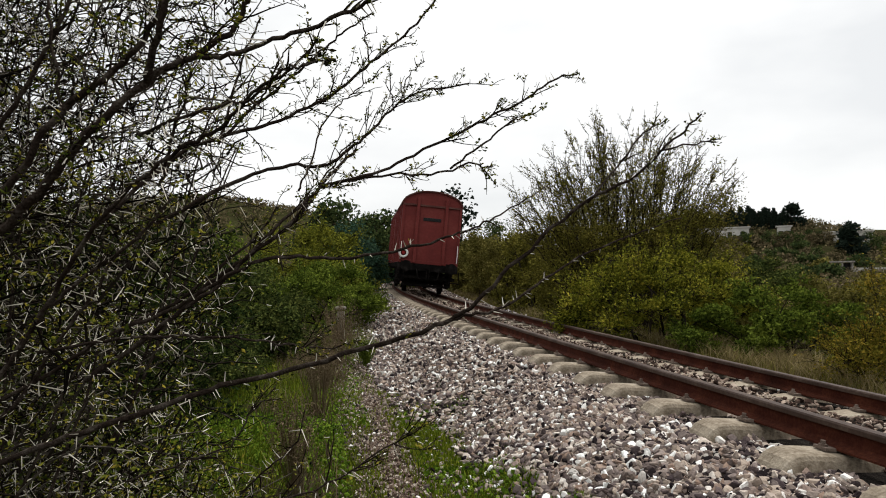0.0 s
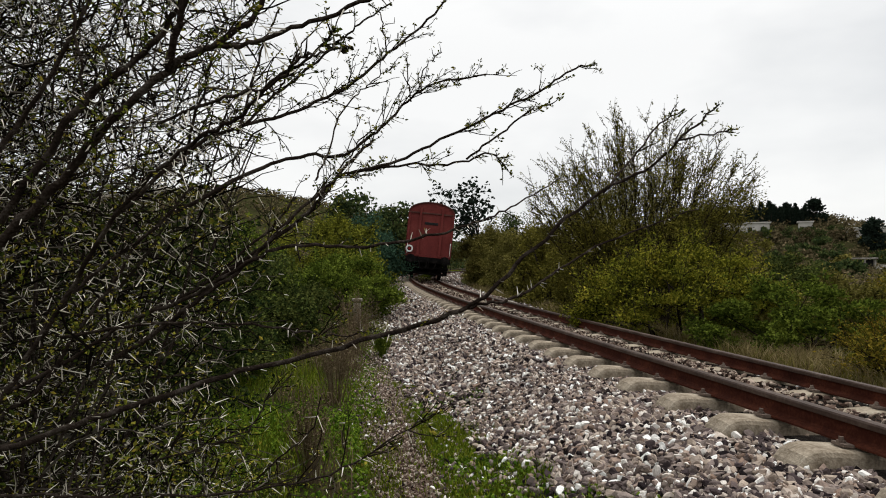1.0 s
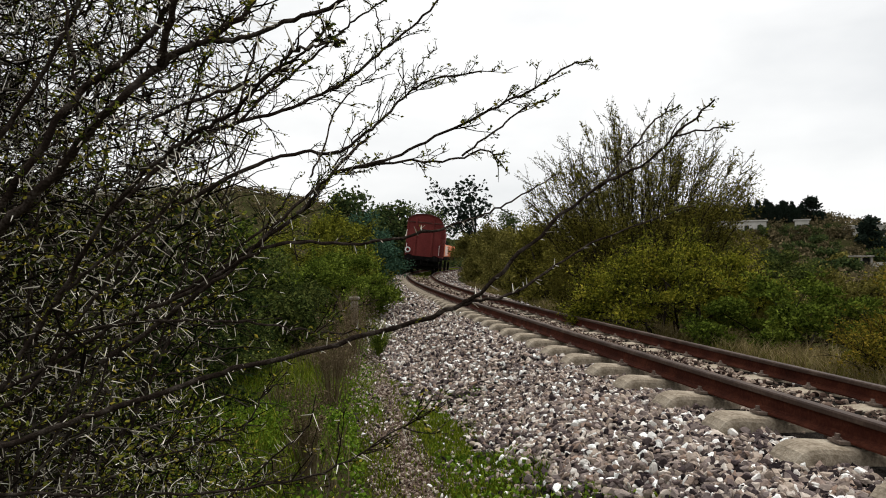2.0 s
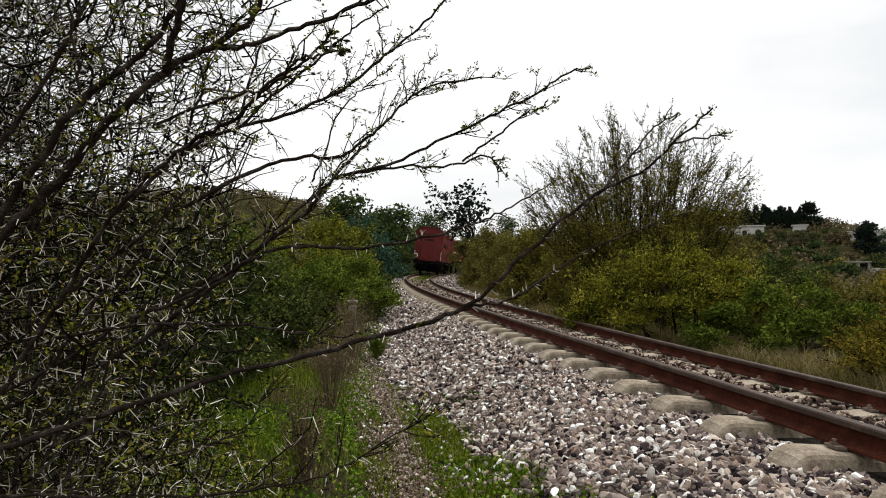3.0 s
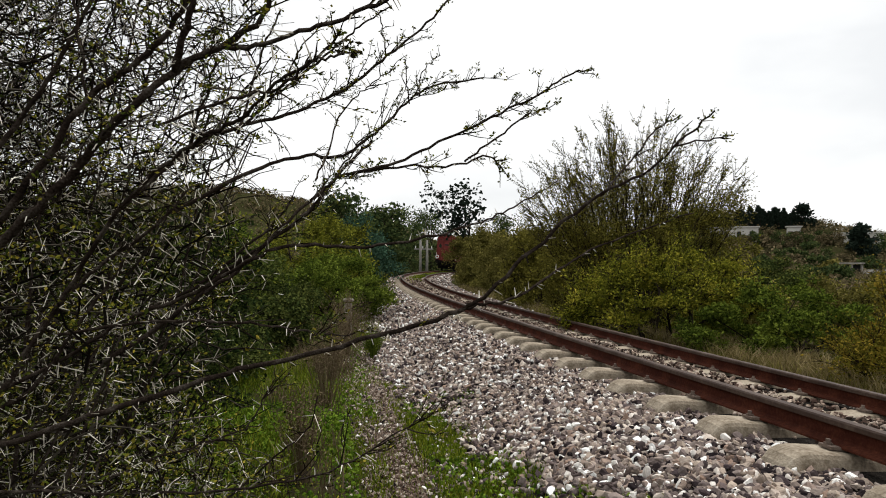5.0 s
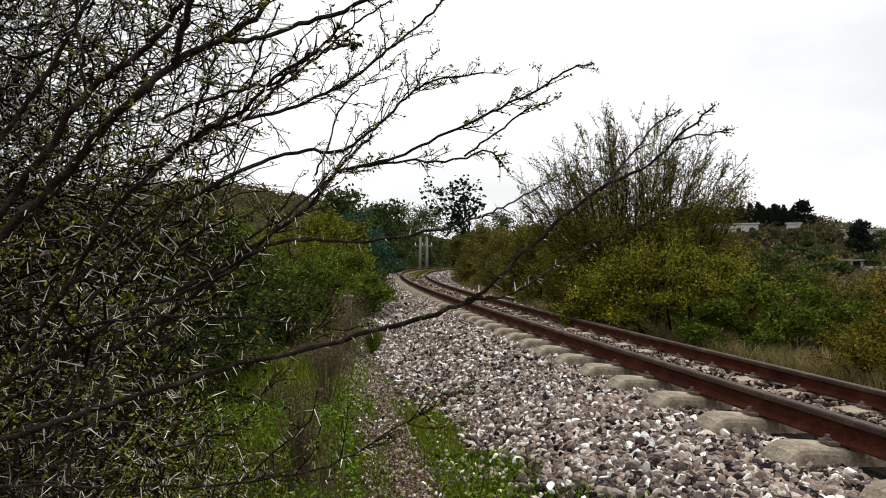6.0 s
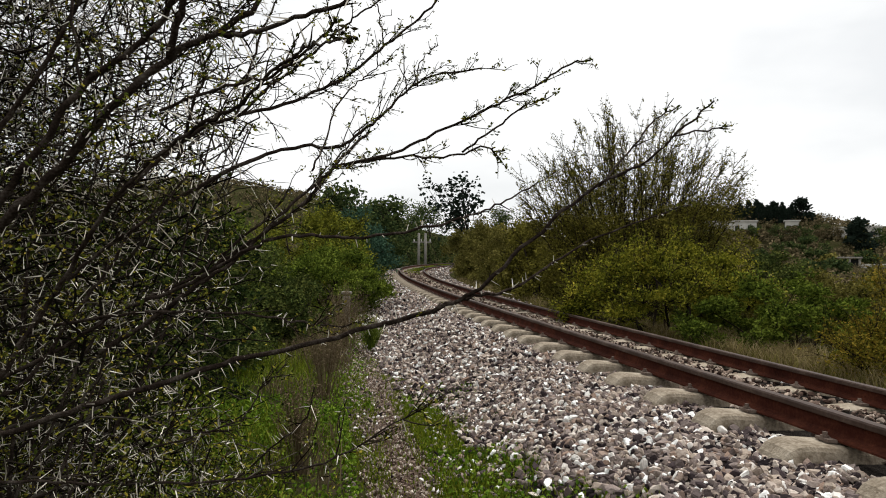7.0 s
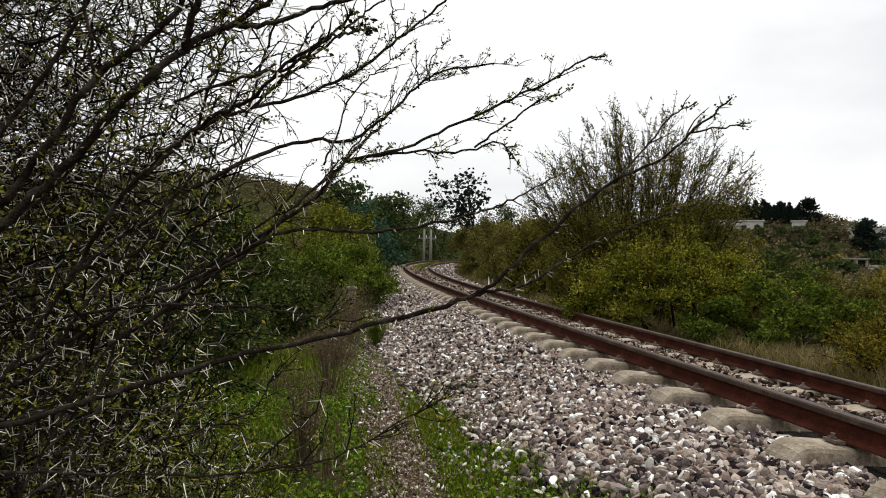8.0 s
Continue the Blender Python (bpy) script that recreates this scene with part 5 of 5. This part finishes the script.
def branch(points, r0, r1, twig_every=0.042, twig_len=0.14, leaves_per=4, leaf_size=0.0105, thorn=0.058):
    line = smooth_line(points, 6)
    rng = BUSH_RNG
    line[1:-1] += rng.normal(0, 0.0022, line[1:-1].shape)
    line = line - np.array([-1.8, 1.8, 0.0])
    b = mesh_ob("branch", *tubes([(line, r0, r1)], 6), M_BARK, thorn_bush, smooth=True)
    tw = []
    side_twigs(line[len(line) // 8:], rng, twig_every, twig_len, tw)
    if tw:
        mesh_ob("brushwood", *tubes(tw, 3), M_TWIG, b, kind="stuff")
    th = thorns_on(line, 0.0017, rng, 0.036, thorn)
    for q, _, _ in tw:
        th += thorns_on(q, 0.0013, rng, 0.2, 0.028)
    mesh_ob("thorn_growth", *tubes(th, 3), M_THORN, b, "long pale thorns", "stuff")
    if tw and leaves_per:
        pts = np.vstack([q[2:] for q, _, _ in tw])
        pts = pts[rng.uniform(size=len(pts)) < 0.34]
        pts = np.vstack([pts, np.repeat(line[-4:], 2, 0)])
        pos = np.repeat(pts, leaves_per, 0) + rng.normal(0, 0.0035, (len(pts) * leaves_per, 3))
        if len(pos):
            mesh_ob("foliage", *leaf_mesh(pos, leaf_size, rng, up=0.1, width=0.5), M_LEAF_THORN, b, "small olive-green leaves", "stuff")


def build_thorn_bush():
    branch([(-1.75, 1.75, 0), (-1.05, 1.35, 1.36), (-0.819, 1.22, 1.54), (-0.677, 1.18, 1.66), (-0.573, 1.14, 1.75), (-0.473, 1.14, 1.84), (-0.399, 1.14, 1.88), (-0.324, 1.14, 1.93), (-0.303, 1.14, 1.99)], 0.0103, 0.0041, twig_every=0.036)
    branch([(-0.473, 1.14, 1.84), (-0.435, 1.09, 1.9), (-0.41, 1.07, 1.97)], 0.0066, 0.0050, twig_every=0.08, twig_len=0.06, leaf_size=0.006)
    branch([(-0.399, 1.14, 1.88), (-0.31, 1.09, 1.87), (-0.211, 0.99, 1.86), (-0.102, 0.939, 1.88), (-0.039, 0.919, 1.91)], 0.0044, 0.0025, twig_every=0.07, twig_len=0.06, leaf_size=0.006)
    branch([(-1.75, 1.75, 0), (-1.13, 1.5, 1.41), (-0.953, 1.42, 1.6), (-0.842, 1.39, 1.73), (-0.752, 1.39, 1.86), (-0.661, 1.39, 1.93), (-0.577, 1.37, 2), (-0.506, 1.33, 2.09)], 0.0097, 0.0055, twig_every=0.036)
    branch([(-1.11, 1.81, 1.3), (-0.909, 1.7, 1.54), (-0.726, 1.59, 1.7), (-0.552, 1.49, 1.79), (-0.423, 1.39, 1.82), (-0.337, 1.29, 1.86), (-0.247, 1.19, 1.87), (-0.193, 1.19, 1.93)], 0.0068, 0.0020, twig_every=0.036, twig_len=0.15)
    branch([(-0.509, 1.19, 1.76), (-0.357, 1.09, 1.78), (-0.259, 0.993, 1.77), (-0.19, 0.892, 1.78), (-0.145, 0.862, 1.78), (-0.114, 0.852, 1.78)], 0.0029, 0.0014, twig_every=0.09, twig_len=0.05, leaf_size=0.006)
    branch([(-0.951, 1.9, 1.65), (-0.744, 1.94, 1.85), (-0.604, 1.99, 1.93), (-0.475, 1.99, 1.96), (-0.319, 2.04, 2.05), (-0.197, 2.03, 2.14), (-0.077, 2.08, 2.26), (0.021, 2.08, 2.37)], 0.0065, 0.0031, twig_every=0.036, twig_len=0.15)
    branch([(-0.83, 2, 1.66), (-0.581, 1.99, 1.79), (-0.452, 2.04, 1.84), (-0.322, 2.07, 1.85), (-0.221, 2.07, 1.92), (-0.141, 2.14, 2.02), (-0.05, 2.18, 2.1), (0.132, 2.24, 2.15)], 0.0067, 0.0027, twig_every=0.036, twig_len=0.15)
    branch([(-0.979, 1.91, 1.22), (-0.785, 1.91, 1.35), (-0.624, 1.9, 1.49), (-0.484, 1.8, 1.56), (-0.376, 1.8, 1.65), (-0.284, 1.89, 1.79), (-0.222, 1.99, 1.88)], 0.0076, 0.0040, twig_every=0.036, twig_len=0.15)
    branch([(-0.616, 1.7, 1.43), (-0.5, 1.7, 1.52), (-0.401, 1.7, 1.62), (-0.318, 1.75, 1.71), (-0.269, 1.79, 1.75), (-0.135, 1.84, 1.78), (0.023, 1.86, 1.79), (0.119, 1.87, 1.82), (0.165, 1.87, 1.78)], 0.0051, 0.0023, twig_every=0.034, twig_len=0.11)
    branch([(-0.269, 1.79, 1.75), (-0.133, 1.81, 1.79), (0.006, 1.83, 1.86), (0.181, 1.85, 1.95), (0.277, 1.86, 2), (0.357, 1.85, 2.05), (0.413, 1.85, 2.06)], 0.0043, 0.0022, twig_every=0.034, twig_len=0.11)
    branch([(0.055, 1.86, 1.8), (0.149, 1.85, 1.87), (0.229, 1.85, 1.93), (0.289, 1.85, 1.95)], 0.0031, 0.0019, thorn=0.034, twig_every=0.05, twig_len=0.07)
    branch([(-0.86, 1.85, 1.36), (-0.698, 1.8, 1.42), (-0.529, 1.7, 1.5), (-0.401, 1.65, 1.55), (-0.24, 1.62, 1.55), (-0.116, 1.6, 1.56), (0.021, 1.6, 1.59), (0.104, 1.62, 1.62), (0.184, 1.65, 1.66), (0.298, 1.69, 1.73)], 0.0059, 0.0017, thorn=0.034, twig_every=0.16, twig_len=0.07, leaf_size=0.008)
    branch([(-0.637, 1.59, 1.73), (-0.541, 1.44, 1.84), (-0.451, 1.29, 1.91)], 0.0039, 0.0022)
    branch([(-1.9, 1.9, 0), (-1.35, 1.77, 0.956), (-1.12, 1.69, 1.04), (-0.87, 1.63, 1.13), (-0.657, 1.59, 1.2), (-0.482, 1.56, 1.26), (-0.231, 1.49, 1.32), (0.008, 1.43, 1.4), (0.08, 1.4, 1.44), (0.184, 1.38, 1.54), (0.308, 1.36, 1.65), (0.398, 1.34, 1.69), (0.475, 1.33, 1.76), (0.541, 1.32, 1.82)], 0.0090, 0.0018, twig_every=0.20, twig_len=0.09, leaf_size=0.008)
    branch([(0.008, 1.43, 1.4), (0.083, 1.45, 1.42), (0.175, 1.5, 1.44), (0.286, 1.55, 1.51), (0.432, 1.6, 1.58), (0.621, 1.65, 1.64)], 0.0042, 0.0018, thorn=0.026, twig_every=0.3, twig_len=0.05, leaf_size=0.008)
    branch([(0.32, 1.36, 1.65), (0.4, 1.39, 1.74), (0.454, 1.41, 1.8), (0.506, 1.42, 1.83)], 0.0023, 0.0014, thorn=0.034, twig_every=0.06, twig_len=0.06, leaf_size=0.008)
    branch([(0.463, 1.33, 1.75), (0.528, 1.32, 1.76), (0.576, 1.32, 1.77)], 0.0020, 0.0012, thorn=0.034, twig_every=0.06, twig_len=0.05, leaf_size=0.008)
    branch([(-1.11, 1.91, 1.3), (-0.86, 1.85, 1.34), (-0.713, 1.8, 1.35), (-0.509, 1.75, 1.35), (-0.379, 1.75, 1.33), (-0.274, 1.76, 1.32), (-0.184, 1.75, 1.34)], 0.0049, 0.0019)
    branch([(-1.33, 1.67, 0.888), (-1.1, 1.62, 0.947), (-0.831, 1.57, 0.967), (-0.606, 1.51, 0.99), (-0.395, 1.46, 1.02), (-0.217, 1.41, 1.08), (-0.098, 1.41, 1.15), (0.01, 1.41, 1.21)], 0.0048, 0.0013)
    branch([(-1.11, 1.82, 0.835), (-0.917, 1.82, 0.914), (-0.824, 1.82, 0.962), (-0.681, 1.81, 1.01), (-0.54, 1.81, 1.06), (-0.48, 1.81, 1.15), (-0.419, 1.81, 1.21)], 0.0042, 0.0017)
    branch([(-1.75, 1.75, 0), (-1.33, 1.81, 0.987), (-1.2, 1.81, 1.16), (-1.08, 1.8, 1.35), (-0.97, 1.8, 1.47), (-0.791, 1.8, 1.61), (-0.686, 1.79, 1.72)], 0.0096, 0.0036)
    branch([(-1.44, 2.01, 1.07), (-1.18, 2.01, 1.2), (-0.97, 2, 1.33), (-0.751, 2, 1.44), (-0.552, 2, 1.6), (-0.454, 2, 1.71)], 0.0067, 0.0033)
    branch([(-1.9, 1.9, 0), (-1.44, 2.02, 0.931), (-1.23, 2.01, 1.14), (-1.1, 2, 1.33), (-0.994, 2, 1.47), (-0.915, 2, 1.62)], 0.0093, 0.0040)
    branch([(-1.9, 1.9, 0), (-1.6, 1.9, 1.45), (-1.3, 1.79, 1.71), (-1.15, 1.79, 1.91), (-0.999, 1.73, 2.08), (-0.885, 1.68, 2.24)], 0.0100, 0.0050)
    branch([(-0.361, 1.91, 1.13), (-0.393, 1.91, 1.03), (-0.519, 1.97, 0.919), (-0.685, 2.02, 0.766)], 0.0020, 0.0035)
    branch([(-0.901, 1.58, 2.2), (-0.886, 1.58, 2.06), (-0.896, 1.64, 1.92)], 0.0032, 0.0044)
    branch([(-0.604, 1.95, 1.916), (-0.529, 1.95, 1.988), (-0.449, 1.95, 2.051), (-0.32, 1.95, 2.163), (-0.246, 1.95, 2.225), (-0.166, 1.95, 2.278)], 0.0048, 0.0022, twig_every=0.06, twig_len=0.10, leaf_size=0.009, thorn=0.04)
    branch([(-0.568, 1.8, 1.862), (-0.53, 1.8, 1.999), (-0.499, 1.8, 2.11), (-0.455, 1.8, 2.206)], 0.0042, 0.0026, twig_every=0.06, twig_len=0.10, leaf_size=0.009, thorn=0.04)
    branch([(-0.352, 1.79, 1.735), (-0.335, 1.84, 1.80), (-0.306, 1.9, 1.931), (-0.251, 1.9, 1.997), (-0.203, 1.9, 2.04), (-0.144, 1.9, 2.081)], 0.0030, 0.0014, twig_every=0.06, twig_len=0.10, leaf_size=0.009, thorn=0.04)
    branch([(-0.114, 2.1, 2.023), (-0.124, 2.1, 2.096), (-0.126, 2.1, 2.169)], 0.0026, 0.0014, twig_every=0.06, twig_len=0.10, leaf_size=0.009, thorn=0.04)
    branch([(-0.082, 2.1, 2.051), (-0.077, 2.1, 2.12), (-0.027, 2.1, 2.177)], 0.0024, 0.0013, twig_every=0.06, twig_len=0.10, leaf_size=0.009, thorn=0.04)
    branch([(-0.184, 2.05, 2.163), (-0.195, 2.05, 2.223), (-0.208, 2.05, 2.289), (-0.241, 2.05, 2.317)], 0.0026, 0.0016, twig_every=0.06, twig_len=0.10, leaf_size=0.009, thorn=0.04)
    branch([(-0.474, 1.85, 1.982), (-0.44, 1.85, 2.059), (-0.402, 1.85, 2.128), (-0.333, 1.85, 2.199)], 0.0034, 0.0016, twig_every=0.06, twig_len=0.10, leaf_size=0.009, thorn=0.04)
    branch([(-0.289, 1.8, 1.768), (-0.251, 1.8, 1.812), (-0.228, 1.8, 1.854), (-0.151, 1.8, 1.901)], 0.0026, 0.0013, twig_every=0.06, twig_len=0.10, leaf_size=0.009, thorn=0.04)
    # a bunch of curled dead leaves
    rng = np.random.default_rng(9)
    pos = np.array([-0.128, 0.86, 1.79]) + rng.normal(0, 0.006, (30, 3)) * np.array([2.2, 1, 0.7]) - np.array([-1.8, 1.8, 0.0])
    mesh_ob("dead_leaf_clump", *leaf_mesh(pos, 0.011, rng, up=-0.2, width=0.55), M_LEAF_CURL, thorn_bush, "curled dark dead leaves")


build_thorn_bush()


def thicket(name, label, at, box, stems, twigs, leaves, leaf, leaf_mat, seed, thorny=True, slope=0.0, twig_mat=M_TWIG_GREY, lift=0.0):
    """A tangle of thin crooked twigs filling a rounded space; box: half widths and height."""
    rng = np.random.default_rng(seed)
    t = thing(name, label, "bush", at=(at[0], at[1], gz(at[0], at[1]) - 0.03))
    bx, by, bh = box

    def place(n):
        u = rng.uniform(-1, 1, (n, 3))
        u = u[(np.abs(u[:, 0]) ** 2.5 + np.abs(u[:, 1]) ** 2.5 + np.abs(u[:, 2]) ** 4) < 1.0]
        p = np.stack([u[:, 0] * bx, u[:, 1] * by, (u[:, 2] + 1) * bh / 2 + lift], 1)
        p[:, 0] += slope * (p[:, 2] - bh / 2)
        return p

    lines = []
    ends = place(stems)
    for e in ends:
        root = np.array([rng.normal(0, bx * 0.3), rng.normal(0, by * 0.3), 0])
        q = smooth_line([root, root * 0.4 + e * 0.6 * np.array([1, 1, 0.7]) + rng.normal(0, 0.08, 3), e + np.array([0.1, 0, 0.12])], 5)
        q += rng.normal(0, 0.008, q.shape)
        lines.append((q, 0.011, 0.003))
    mesh_ob("stem_growth", *tubes(lines, 5), M_BARK, t, kind="stuff")
    lines, th = [], []
    for p in place(twigs):
        o = rng.normal(size=3) * np.array([1.0, 0.8, 0.6]) + np.array([0.9, -0.1, 0.25])
        o /= np.linalg.norm(o)
        L = rng.uniform(0.14, 0.46)
        q = [p]
        for k in range(4):
            o = o + rng.normal(0, 0.40, 3)
            o /= np.linalg.norm(o)
            q.append(q[-1] + o * L / 4)
        q = np.array(q)
        q[:, 2] = np.maximum(q[:, 2], 0.01)
        lines.append((q, rng.uniform(0.0020, 0.0064), 0.0014))
        if thorny:
            th += thorns_on(q, 0.0023, rng, 0.13, 0.082)
    mesh_ob("brushwood", *tubes(lines, 3), twig_mat, t, kind="stuff")
    if th:
        mesh_ob("thorn_growth", *tubes(th, 3), M_THORN, t, "long pale thorns", "stuff")
    pts = np.vstack([q[1:] for q, _, _ in lines])
    pos = pts[rng.integers(0, len(pts), leaves)] + rng.normal(0, 0.014, (leaves, 3))
    mesh_ob("foliage", *leaf_mesh(pos, leaf, rng, up=0.2, width=0.55), leaf_mat, t, kind="stuff")
    return t


thicket("thicket", "dense tangle of thorny twigs with small olive leaves", (-2.15, 2.9), (1.2, 0.85, 4.2), 70, 9000, 25000, 0.021, M_LEAF_THORN, 201, True, 0.10)
thicket("thicket", "tall tangle of thorny twigs behind the thorn bush", (-2.75, 3.5), (0.85, 0.6, 1.7), 24, 2400, 7000, 0.021, M_LEAF_THORN, 205, True, 0.0, lift=1.6)
# leaves coloured darker here to stand in for shade behind the twigs
thicket("thicket", "dark thorny thicket behind the thorn bush", (-3.4, 5.0), (1.9, 1.3, 2.25), 46, 3000, 38000, 0.044, M_LEAF_SHADED, 202, False, 0.0)
thicket("thicket", "near tangle of grey thorny twigs", (-1.3, 2.05), (0.62, 0.42, 1.75), 10, 240, 4200, 0.016, M_LEAF_THORN, 204, True, 0.0)
thicket("thicket", "low thorny undergrowth on the grass verge", (-1.75, 3.2), (0.8, 0.7, 0.9), 20, 900, 9000, 0.020, M_LEAF_THORN, 203, True, 0.0)


# ---------------------------------------------------------------- what moves
def motions():
    """The train draws away round the curve; its wheels turn."""
    times = [0.0, 0.5, 1.0, 1.5, 2.0, 2.5, 3.0, 3.5, 4.0, 4.5, 5.0, 5.5, 6.0, 6.5, 7.0, 7.5, 8.0]
    tail = [25.4, 29.5, 33.9, 38.9, 44.2, 49.5, 54.6, 59.3, 63.7, 68.1, 72.5, 76.8, 81.1, 85.4, 89.7, 94.0, 98.3]
    for k, w in enumerate(wagons):
        rows = []
        for t, s in zip(times, tail):
            s = s + 11.75 * k
            a, b = on_track(s + 2.3, 0.75), on_track(s + 8.9, 0.75)
            y = Vector(b - a).normalized()
            x = Vector((y.y, -y.x, -CANT)).normalized()
            z = x.cross(y).normalized()
            x = y.cross(z)
            rows.append((t, Matrix.Translation(Vector(a) - y * 2.3) @ Matrix((x, y, z)).transposed().to_4x4()))
        walk(w, rows)
    fine = [k / 30 for k in range(0, 241)]
    way = np.interp(fine, times, tail)
    for w in wagons:
        for c in w.children:
            if c.name.startswith("wheelset"):
                at = c.location.copy()
                walk(c, [(t, pose(at.x, at.y, at.z, -math.degrees((s - tail[0]) / 0.47))) for t, s in zip(fine, way)])


motions()
